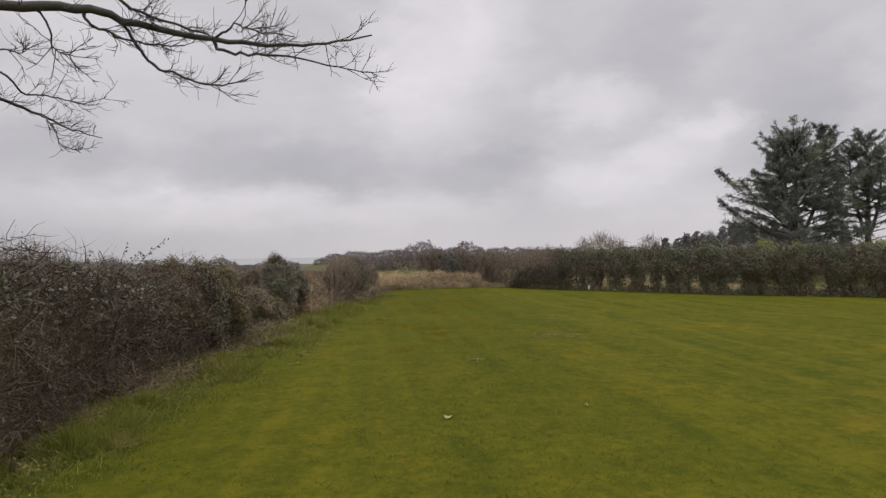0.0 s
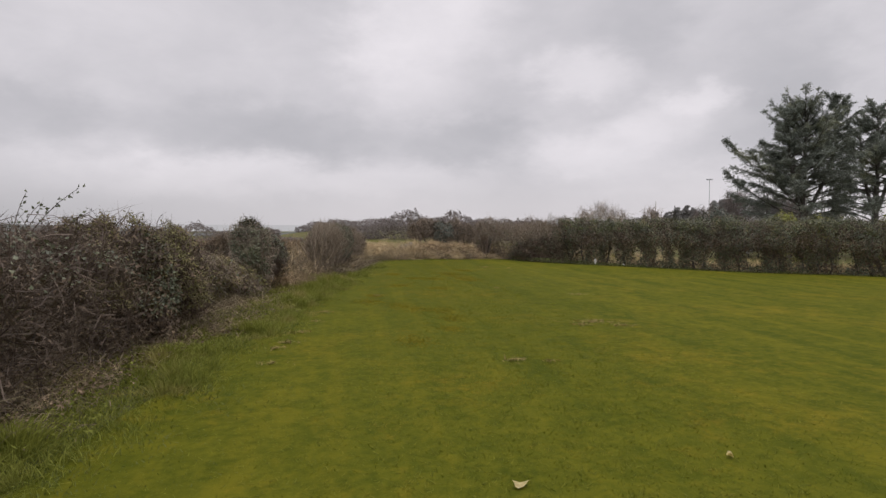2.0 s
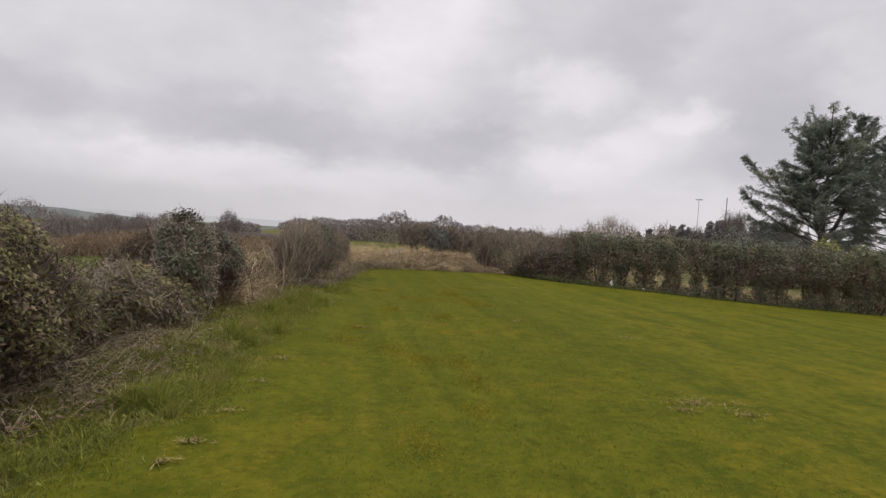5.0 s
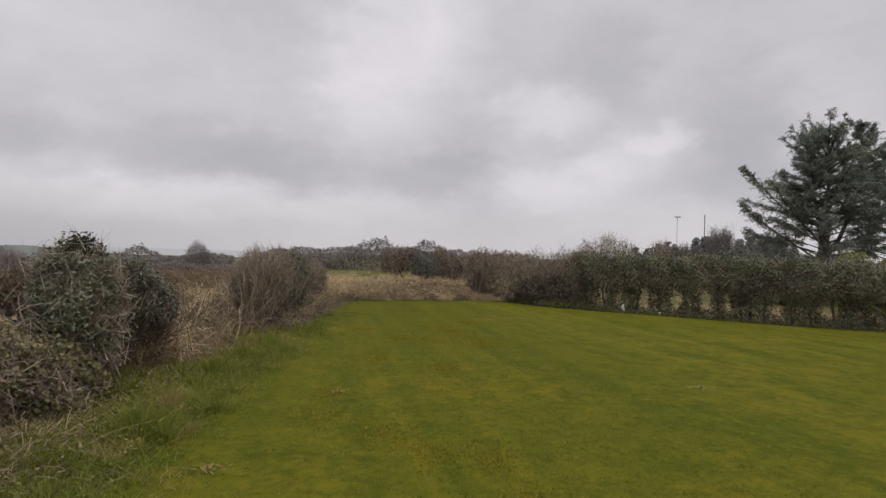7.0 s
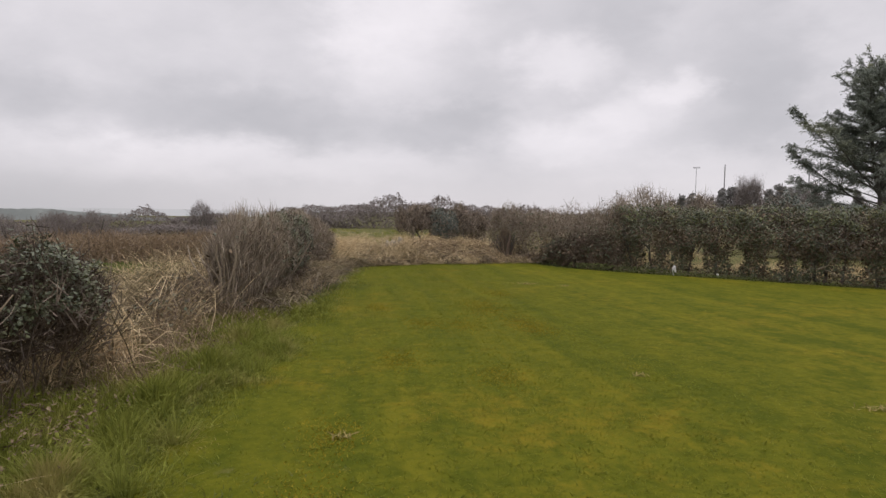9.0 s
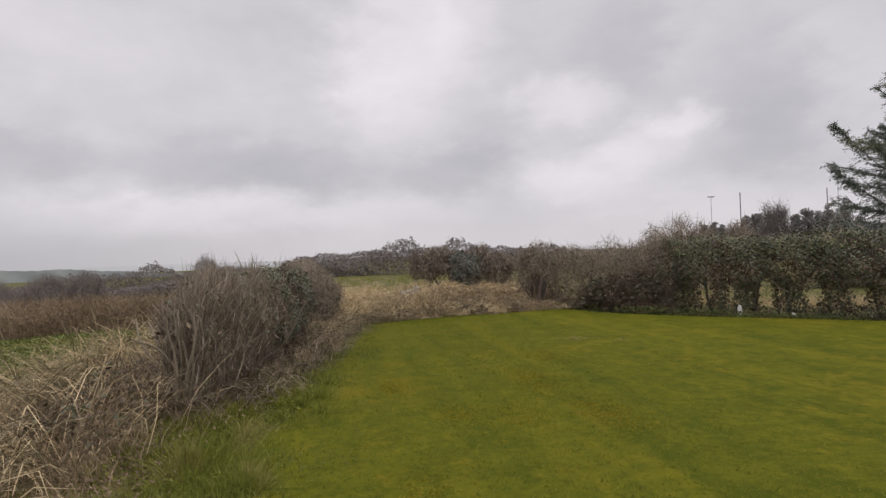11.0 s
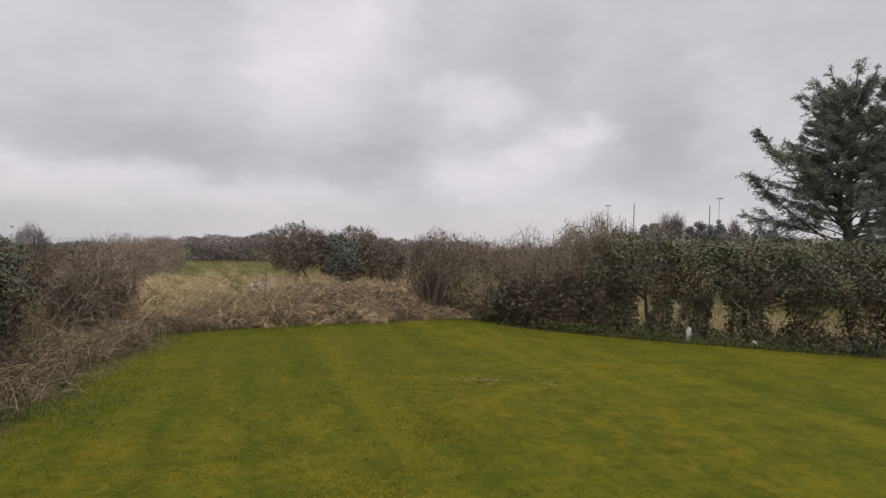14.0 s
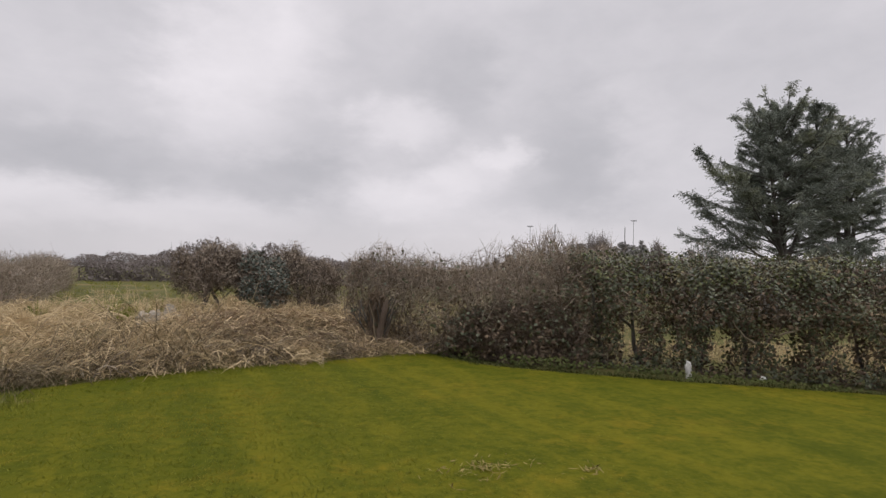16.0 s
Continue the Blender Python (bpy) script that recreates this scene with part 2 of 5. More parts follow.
# spruce green, lightened in part to paint in some haze
M_FIR = surface("spruce needles", (0.118, 0.134, 0.112), (0.285, 0.312, 0.258), (0.33, 0.34, 0.21), scale=0.8, rough=0.7, bump=0, gloss=0.22, translucent=0.35)
# needles greyed and lightened: distance haze painted into the colour
M_PINE = surface("hazed pine needles", (0.22, 0.213, 0.208), (0.34, 0.33, 0.31), scale=0.4, rough=0.8, bump=0, translucent=0.3)
M_GOLD = surface("golden leaves", (0.12, 0.135, 0.02), (0.31, 0.31, 0.05), scale=3, rough=0.5, bump=0, translucent=0.2)
M_STONE = surface("pale limestone", (0.46, 0.45, 0.42), (0.74, 0.72, 0.68), scale=12, rough=0.85, bump=0.8, island=0.0)
M_LEAF = surface("fallen leaf", (0.55, 0.45, 0.2), (0.8, 0.7, 0.42), scale=20, rough=0.6, bump=0.3, island=0.2)
M_POST = surface("painted steel", (0.20, 0.20, 0.21), (0.32, 0.32, 0.33), scale=1, rough=0.5, bump=0, island=0.0)
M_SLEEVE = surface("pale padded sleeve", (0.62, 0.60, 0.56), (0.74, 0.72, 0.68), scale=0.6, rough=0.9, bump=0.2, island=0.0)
M_MIST = far_haze("glowing misty hills", (0.19, 0.197, 0.195), (0.255, 0.262, 0.255))
M_SEA = far_haze("glowing misty sea", (0.50, 0.492, 0.51), (0.52, 0.51, 0.53))


# ---- building helpers ----
def mesh_of(name, verts, faces, material, smooth=False):
    """A mesh from an array of vertices and an array of faces with equally many corners."""
    verts, faces = np.asarray(verts, np.float32), np.asarray(faces, np.int32)
    me = bpy.data.meshes.new(name)
    me.vertices.add(len(verts))
    me.vertices.foreach_set("co", verts.ravel())
    me.loops.add(faces.size)
    me.loops.foreach_set("vertex_index", faces.ravel())
    me.polygons.add(len(faces))
    me.polygons.foreach_set("loop_start", np.arange(0, faces.size, faces.shape[1], dtype=np.int32))
    me.polygons.foreach_set("loop_total", np.full(len(faces), faces.shape[1], np.int32))
    if smooth:
        me.polygons.foreach_set("use_smooth", np.ones(len(faces), bool))
    me.materials.append(material)
    me.update(calc_edges=True)
    me.validate()
    return me


MASSES = {"twig_mass", "fine_twig_mass", "cane_mass", "inner_leaves", "green_leaves", "shoot_mass", "spray_leaves", "ivy_leaves", "dead_leaves", "leaves", "needles", "boughs", "foliage", "crown", "dead_grass_scuff", "leafy_spray"}


def piece(name, soup, material, parent=None, label="", smooth=False):
    ob = new(name, mesh_of(name, *soup, material, smooth))
    if parent:
        ob.parent = parent
    if name in MASSES:
        ob["kind"] = "stuff"
    return tagged(ob, label)


def thing(name, label, category, group="", at=(0, 0, 0)):
    ob = new(name)
    ob.location = at
    ob.empty_display_size = 0.2
    return tagged(ob, label, category, group)


def merge(*soups):
    verts, faces, n = [], [], 0
    for v, f in soups:
        verts.append(v)
        faces.append(f + n)
        n += len(v)
    return np.concatenate(verts), np.concatenate(faces)


def unit(v):
    return v / np.maximum(np.linalg.norm(v, axis=-1, keepdims=True), 1e-9)


def tubes(P, R, sides=3):
    """Tapered tubes along polylines P (n, k, 3) with radii R (n, k), as quads."""
    P, R = np.asarray(P, float), np.asarray(R, float)
    n, k, _ = P.shape
    t = unit(np.gradient(P, axis=1))
    ref = unit(rng.normal(size=(n, 1, 3)) + (0.01, 0, 0))
    u = unit(np.cross(t, ref))
    w = np.cross(t, u)
    a = np.arange(sides) * TAU / sides
    ring = P[:, :, None] + R[:, :, None, None] * (np.cos(a)[:, None] * u[:, :, None] + np.sin(a)[:, None] * w[:, :, None])
    i = (np.arange(n)[:, None, None] * k + np.arange(k - 1)[:, None]) * sides
    j, j2 = np.arange(sides), (np.arange(sides) + 1) % sides
    faces = np.stack([i + j, i + j2, i + sides + j2, i + sides + j], -1).reshape(-1, 4)
    return ring.reshape(-1, 3), faces


def strips(P, R):
    """Thin pointed strips along polylines, for twigs and stalks of a few millimetres; as triangles."""
    P, R = np.asarray(P, float), np.asarray(R, float)
    n, k, _ = P.shape
    t = unit(np.gradient(P, axis=1))
    u = unit(np.cross(t, unit(rng.normal(size=(n, 1, 3)) + (0.01, 0, 0)))) * R[:, :, None]
    pairs = np.stack([P - u, P + u], 2)[:, :-1].reshape(n, -1, 3)
    v = np.concatenate([pairs, P[:, -1:]], 1)
    m = 2 * k - 1
    i = np.arange(n)[:, None] * m
    faces = [i + (2 * j + a, 2 * j + b, 2 * j + c) for j in range(k - 2) for a, b, c in ((0, 1, 3), (0, 3, 2))] + [i + (m - 3, m - 2, m - 1)]
    return v.reshape(-1, 3), np.concatenate(faces, 1).reshape(-1, 3)


def wander(start, way, length, k=4, bend=0.35, lift=0.0):
    """Crooked polylines from start along way."""
    n = len(start)
    out, way = [np.asarray(start, float)], unit(np.asarray(way, float))
    for _ in range(k - 1):
        way = unit(way + rng.normal(0, bend, (n, 3)) + (0, 0, lift))
        out.append(out[-1] + way * (np.asarray(length) / (k - 1)).reshape(-1, 1))
    return np.stack(out, 1)


def leaf_soup(at, face, length, width, fold=0.25, along=None):
    """Leaves folded along their rib, that look along face; as triangles."""
    n = len(at)
    face = unit(np.asarray(face, float))
    axis = unit(np.cross(face, rng.normal(size=(n, 3)))) if along is None else unit(along)
    side = unit(np.cross(face, axis))
    L, W = np.broadcast_to(length, n)[:, None], np.broadcast_to(width, n)[:, None]
    v = np.stack([at - axis * L * 0.5, at + side * W * 0.5 - axis * L * 0.08 - face * W * fold, at + axis * L * 0.5, at - side * W * 0.5 - axis * L * 0.08 - face * W * fold], 1)
    i = np.arange(n)[:, None] * 4
    return v.reshape(-1, 3), np.concatenate([i + (0, 1, 2), i + (0, 2, 3)], 1).reshape(-1, 3)


def blade_soup(at, height, lean, width):
    """Grass blades in two joints, tapered, that bend over by lean; as triangles."""
    n = len(at)
    turn = rng.uniform(0, TAU, n)
    side = np.stack([np.cos(turn), np.sin(turn), 0 * turn], 1) * np.broadcast_to(width, n)[:, None] * 0.5
    up = np.zeros((n, 3))
    up[:, 2] = height
    mid = at + up * 0.6 + lean * 0.35
    v = np.stack([at - side, at + side, mid - side * 0.75, mid + side * 0.75, at + up + lean], 1)
    i = np.arange(n)[:, None] * 5
    return v.reshape(-1, 3), np.concatenate([i + (0, 1, 2), i + (1, 3, 2), i + (2, 3, 4)], 1).reshape(-1, 3)


def grid_soup(xs, ys, height):
    X, Y = np.meshgrid(xs, ys, indexing="ij")
    v = np.stack([X, Y, height(X, Y)], -1).reshape(-1, 3)
    m = len(ys)
    i = (np.arange(len(xs) - 1)[:, None] * m + np.arange(m - 1)).reshape(-1, 1)
    return v, (i + (0, m, m + 1, 1)).reshape(-1, 4)


def step(a, b, x):
    t = np.clip((x - a) / (b - a), 0, 1)
    return t * t * (3 - 2 * t)


def rolls(x, y, s=1.0):
    """Gentle unevenness, -1 to 1."""
    return (np.sin(x * 1.7 / s + 1.3 * np.sin(y * 0.9 / s)) + np.sin(y * 2.1 / s + 1.7 * np.sin(x * 0.7 / s + 2)) + np.sin((x + y) * 3.3 / s + 0.5)) / 3


# the near edge of the heap of dead grass at the garden's end
HEAP_X, HEAP_Y = [0, 1.0, 2.1, 3.15, 4.4, 5.1, 5.6, 6.3], [23.9, 23.75, 24.05, 24.3, 24.75, 25.0, 25.2, 25.35]


def ground_z(x, y):
    x, y = np.asarray(x, float), np.asarray(y, float)
    z = -0.02 * np.clip(x - 3, 0, 18) + 0.012 * rolls(x, y, 2.0)
    z = z - 0.15 * np.clip(-x - 5, 0, 120) * (0.4 + 0.6 * step(5, 40, -x))
    z = z + 0.5 * step(80, 260, y) * step(-40, 10, x) + 1.2 * step(60, 160, y) * step(20, 90, x)
    past = y - np.interp(x, HEAP_X, HEAP_Y)
    mound = 0.32 * step(0.05, 1.5, past) * step(33, 28, y) * step(-2.5, 0.5, x) * step(7.2, 5.2, x)
    return z + mound * (0.8 + 0.4 * rolls(x * 1.5, y * 1.5) + 0.7 * rolls(x * 3.4, y * 3.4 + 1))


def on_ground(x, y, up=0.0):
    return np.stack([x, y, ground_z(x, y) + up], -1)


# ---- ground, lawn, distance ----
def spread(near, far, fine, count):
    """Grid lines that are close together near the garden and wide apart towards the horizon."""
    inner = np.arange(near[0], near[1] + fine, fine)
    out = np.geomspace(1, far, count)
    return np.concatenate([near[0] - out[::-1], inner, near[1] + out])


def soft_ground(x, y):
    return ground_z(x, y) - 0.015


xs, ys = spread((-12, 22), 2600, 0.4, 36), spread((-8, 50), 2600, 0.4, 36)
ground = piece("ground", grid_soup(xs, ys, soft_ground), M_FIELD, smooth=True)
tagged(ground, "rough winter field grass in green and straw", "ground", kind="structure")

# The lawn's left and right edges along the garden
LEFT_Y = np.array([-6, 0, 3.6, 5, 7.5, 9, 11.5, 14, 17, 20, 22, 23.6, 24.05, 24.3, 24.75, 25.0, 25.25])
LEFT_X = np.array([-2.5, -2.3, -2.05, -1.8, -1.55, -1.15, -0.85, -0.45, 0.0, 0.5, 0.85, 1.1, 2.1, 3.15, 4.4, 5.1, 5.7])
RIGHT_Y = np.array([-6, 13, 16.1, 17.7, 19.35, 20.7, 21.6, 22.2, 23.2, 24.1, 25.25])
RIGHT_X = np.array([26, 26, 23.6, 18.4, 13.3, 11.0, 9.6, 8.7, 7.5, 6.6, 6.3])


def lawn_left(y):
    return np.interp(y, LEFT_Y, LEFT_X) + 0.05 * np.sin(y * 2.3) + 0.03 * np.sin(y * 5.1)


def lawn_right(y):
    return np.interp(y, RIGHT_Y, RIGHT_X)


def lawn_soup():
    y = np.linspace(-6, 25.25, 170)
    f = np.linspace(0, 1, 70)
    Y = np.repeat(y[:, None], len(f), 1)
    # the far edge bows back towards the right-hand corner
    a, b = lawn_left(y)[:, None], lawn_right(y)[:, None]
    X = a + (np.maximum(b, a + 0.05) - a) * f
    v = np.stack([X, Y, ground_z(X, Y) + 0.006], -1).reshape(-1, 3)
    m = len(f)
    i = (np.arange(len(y) - 1)[:, None] * m + np.arange(m - 1)).reshape(-1, 1)
    return v, (i + (0, 1, m + 1, m)).reshape(-1, 4)


lawn = tagged(piece("lawn", lawn_soup(), M_LAWN, smooth=True), "mown green lawn with yellow moss and mower tracks", "lawn", kind="structure")


def on_lawn(n, x0, x1, y0, y1):
    x, y = rng.uniform(x0, x1, n), rng.uniform(y0, y1, n)
    keep = (x > lawn_left(y)) & (x < lawn_right(y) - 0.1)
    return x[keep], y[keep]


def lawn_grass():
    """Short blades in loose tufts, tallest beside the walk and ever shorter away from it."""
    x, y = on_lawn(420000, -2.4, 6.0, 1.5, 24.5)
    near = np.exp(-(((x - 0.9 - 0.08 * y) / 2.3) ** 2))
    clump = 0.5 + 0.5 * rolls(x * 9, y * 9) * (0.6 + 0.4 * rolls(x * 2.3 + 5, y * 2.3))
    keep = rng.uniform(0, 1, len(x)) < (near + 0.08) * np.clip(clump * 1.5, 0.12, 1)
    x, y, near, clump = x[keep], y[keep], near[keep], clump[keep]
    h = rng.uniform(0.006, 0.022, len(x)) * (0.3 + 0.7 * near) * (0.4 + 1.1 * clump)
    at = on_ground(x, y, 0.004)
    tip = at + rng.normal(0, 0.02, (len(x), 3)) * (1, 1, 0)
    tip[:, 2] += h
    turn = rng.uniform(0, TAU, len(x))
    side = np.stack([np.cos(turn), np.sin(turn), 0 * turn], 1) * rng.uniform(0.002, 0.0048, len(x))[:, None]
    v = np.stack([at - side, at + side, tip], 1).reshape(-1, 3)
    return v, np.arange(len(v)).reshape(-1, 3)


tagged(piece("lawn_grass", lawn_grass(), M_BLADE), "short mown grass blades with yellow moss", "grass", kind="stuff")


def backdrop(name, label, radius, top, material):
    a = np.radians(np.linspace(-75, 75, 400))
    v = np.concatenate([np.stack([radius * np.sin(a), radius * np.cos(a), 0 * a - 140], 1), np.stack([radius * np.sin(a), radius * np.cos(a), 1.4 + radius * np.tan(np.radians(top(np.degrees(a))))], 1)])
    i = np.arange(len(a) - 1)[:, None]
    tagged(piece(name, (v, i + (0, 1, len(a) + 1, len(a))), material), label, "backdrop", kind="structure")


def hill_line(a):
    return np.interp(a, [-75, -32, -27, -23.5, -20, -16.5, -10, 0, 8, 20, 75], [0.3, 0.12, -0.06, -0.1, -0.32, -0.68, -0.85, -0.3, 0.1, 0.1, 0.3]) + 0.04 * np.sin(a * 1.3) + 0.02 * np.sin(a * 7.1)


# sheets that glow by themselves, the far haze being part of their colour
backdrop("backdrop_hills", "glowing backdrop of far green hills with painted mist", 1100, hill_line, M_MIST)
backdrop("backdrop_sea", "glowing backdrop of pale grey sea with painted mist", 1900, lambda a: 0.02 + 0 * a, M_SEA)


# ---- hedges and shrubs ----
class Row:
    """The body of a hedge: a line of (x, y, half width, height) that is filled with twigs and leaves."""

    def __init__(self, line, lump=0.14, holes=(), flare=0.8, seed=0.0, fan=0.0, columns=0.0, waist=0.0):
        self.line = np.array(line, float)
        d = np.linalg.norm(np.diff(self.line[:, :2], axis=0), axis=1)
        self.s = np.r_[0, np.cumsum(d)]
        self.lump, self.holes, self.flare, self.seed, self.fan, self.columns, self.waist = lump, holes, flare, seed, fan, columns, waist

    def where(self, s, u, v):
        """World places for length s, side u (-1 to 1) and height v (0 to 1), and the outward way there."""
        x, y, w, h = (np.interp(s, self.s, c) for c in self.line.T)
        along = np.stack([np.gradient(self.line[:, 0], self.s), np.gradient(self.line[:, 1], self.s)], 1)
        along = unit(np.stack([np.interp(s, self.s, c) for c in along.T], 1))
        out = np.stack([along[:, 1], -along[:, 0]], 1)
        wave = 1 + self.lump * rolls(s * 2 + self.seed, v * 3 + u * 1.5 + self.seed) + 0.5 * self.lump * rolls(s * 6, u * 4 + v * 5)
        w, h = w * wave * (self.flare + (1 - self.flare) * np.sin(np.pi * np.clip(v, 0, 1)) ** 0.5), h * (1 + 0.5 * self.lump * rolls(s * 3 + self.seed + 4, u * 2))
        w = w * (1 - self.fan + 1.3 * self.fan * v) * (1 + self.columns * rolls(s * 4.2 + self.seed, u * 0.8 + v * 1.1, 1.0))
        w = w * (1 - self.waist * step(0.56, 0.36, v))
        shoulder = np.sqrt(np.clip(1 - np.clip((v - 0.62) / 0.38, 0, 1) ** 2 * 0.65, 0, 1))
        p = np.stack([x + out[:, 0] * u * w * shoulder, y + out[:, 1] * u * w * shoulder, ground_z(x, y) + v * h], 1)
        way = np.concatenate([out * u[:, None], (0.25 + np.clip(v - 0.5, 0, 1) * 2.0)[:, None]], 1)
        return p, unit(way + 1e-6)

    def pick(self, n, shell=0.5, low=0.0, high=1.0):
        """Random (s, u, v); shell 0: all through the body, 1: at its skin."""
        s, u, v = rng.uniform(0, self.s[-1], n), rng.uniform(-1, 1, n), rng.uniform(low, high, n)
        skin = rng.uniform(0, 1, n) < shell
        top = rng.uniform(0, 1, n) < 0.33
        edge = 1 - np.abs(rng.normal(0, 0.12, n))
        u = np.where(skin & ~top, np.sign(u) * edge, u)
        v = np.where(skin & top & (high >= 1), edge, v)
        keep = np.ones(n, bool)
        for at, wide, tall in self.holes:
            keep &= ((s - at) / wide) ** 2 + ((v - 0.27) / tall) ** 2 > rng.uniform(0.6, 1.15, n)
        return s[keep], u[keep], v[keep]

    def twigs(self, n, length=0.45, radius=0.0035, shell=0.5, bend=0.35, lift=0.05, k=3, low=0.0, upright=0.3, high=1.0):
        p, way = self.where(*self.pick(n, shell, low, high))
        way = way * 0.7 + rng.normal(0, 0.6, p.shape) + (0, 0, upright)
        L = length * rng.uniform(0.4, 1.4, len(p))
        P = wander(p - unit(way) * L[:, None] * 0.6, way, L, k, bend, lift)
        P[:, :, 2] = np.maximum(P[:, :, 2], ground_z(P[:, :, 0], P[:, :, 1]) + 0.01)
        R = radius * rng.uniform(0.6, 1.5, len(p))[:, None] * np.linspace(1.2, 0.45, k)
        return strips(P, R)

    def leaves(self, n, size=0.06, shell=0.85, low=0.0, high=1.0, clump=0.0, wide=0.85):
        s, u, v = self.pick(n, shell, low, high)
        if clump:
            keep = rolls(s * 2.6 + self.seed, v * 5 + u * 2 + self.seed) + rng.normal(0, 0.25, len(s)) > clump - 0.5
            s, u, v = s[keep], u[keep], v[keep]
        p, way = self.where(s, u, v)
        p = p + rng.normal(0, 0.03, p.shape)
        p[:, 2] = np.maximum(p[:, 2], ground_z(p[:, 0], p[:, 1]) + 0.02)
        L = size * rng.uniform(0.55, 1.35, len(p))
        return leaf_soup(p, way + rng.normal(0, 0.55, p.shape) + (0, 0, 0.25), L, L * wide)

    def shoots(self, n, length=0.5, radius=0.003):
        """Long thin shoots that stand out of the top."""
        s, u = rng.uniform(0, self.s[-1], n), rng.uniform(-0.8, 0.8, n)
        p, _ = self.where(s, u, np.full(n, 0.88))
        way = rng.normal(0, 0.35, p.shape) + (0, 0, 1)
        P = wander(p, way, length * rng.uniform(0.3, 1.0, n), 5, 0.18, -0.03)
        return strips(P, radius * np.linspace(1.3, 0.4, 5)[None] * rng.uniform(0.7, 1.3, (n, 1)))

    def stems(self, n, radius=0.025, high=0.8, root=None, name="stem", material=None, lean=0.16):
        """Separate woody stems from the ground into the body."""
        for i in range(n):
            s = np.array([(i + rng.uniform(0.2, 0.8)) / n * self.s[-1]])
            if any(abs(s[0] - at) < wide + 0.05 for at, wide, _ in self.holes):
                continue
            p, _ = self.where(s, rng.uniform(-0.35, 0.35, 1), np.array([0.0]))
            p[:, 2] -= 0.05
            x, y, w, h = (np.interp(s, self.s, c) for c in self.line.T)
            P = wander(p, rng.normal(0, lean, (1, 3)) + (0, 0, 1), h * high, 7, 0.14, 0.06)
            r = radius * rng.uniform(0.6, 1.4)
            fork = wander(P[:, 3], rng.normal(0, 0.4, (1, 3)) * (1, 1, 0.3) + (0, 0, 0.8), h * high * 0.5, 7, 0.18, 0.05)
            for path in (P, fork):
                path[:, :, 2] = np.minimum(path[:, :, 2], p[0, 2] + 0.05 + 0.96 * h * np.linspace(0.9, 1, 7))
            both = merge(tubes(P, r * np.linspace(1.25, 0.35, 7)[None], 6), tubes(fork, r * np.linspace(0.7, 0.25, 7)[None], 6))
            piece(name, both, material or M_BARK, root, smooth=True)


def bramble_hedge():
    """The overgrown hedge of bare bramble and thorn beside the start of the walk."""
    root = thing("bramble_hedge", "overgrown brown bramble hedge with bare tangled canes", "hedge", at=(-3.2, 3.0, 0))
    root.location = (0, 0, 0)
    row = Row([(-3.3, -7, 0.9, 1.5), (-3.2, 0, 0.85, 1.42), (-3.15, 3.2, 0.85, 1.46), (-3.12, 4.4, 0.88, 1.52), (-3.08, 5.4, 0.85, 1.42), (-3.05, 6.4, 0.82, 1.3), (-3.0, 7.9, 0.75, 1.2)], lump=0.2, seed=2, waist=0.12)
    row.stems(26, 0.014, 0.75, root)
    piece("cane_mass", row.twigs(23000, 0.46, 0.0033, 0.6, 0.45, -0.04, 4, upright=0.15), M_TWIG, root)
    piece("fine_twig_mass", row.twigs(32000, 0.24, 0.002, 0.75, 0.3, 0.05, 3), M_TWIG, root, "fine purplish-brown twigs")
    piece("inner_leaves", row.leaves(36000, 0.038, 0.05, wide=0.45), M_DEAD, root, "withered brown leaves caught in the canes")
    piece("green_leaves", row.leaves(12000, 0.04, 0.95, 0.72, 1.0, 0.5), M_IVY, root, "sparse green bramble leaves on top")
    piece("shoot_mass", row.shoots(150, 0.07, 0.0022), M_TWIG, root)
    # leafy sprays that stand over the top: foot, tip, how many leaves
    for foot, tip, count in (((-3.02, 7.1, 1.12), (-2.57, 7.2, 1.66), 22), ((-3.2, 7.3, 1.15), (-3.08, 7.35, 1.62), 9), ((-3.0, 7.0, 1.15), (-2.78, 7.0, 1.52), 10), ((-2.85, 7.2, 1.1), (-2.45, 7.25, 1.47), 9), ((-3.45, 7.0, 1.2), (-3.4, 7.1, 1.55), 8)):
        f = np.linspace(0, 1, 7)[:, None]
        P = np.array(foot) * (1 - f) + np.array(tip) * f + np.array([0, 0, 0.06]) * np.sin(np.pi * f)
        spray = piece("leafy_spray", tubes(P[None], np.linspace(0.005, 0.002, 7)[None]), M_TWIG, root)
        g = np.linspace(0.35, 1.0, count)
        at = np.stack([np.interp(g, f[:, 0], c) for c in P.T], 1) + rng.normal(0, 0.018, (count, 3))
        piece("spray_leaves", leaf_soup(at, rng.normal(0, 0.8, at.shape) + (0, -0.5, 0.7), 0.042, 0.026), M_IVY, spray)


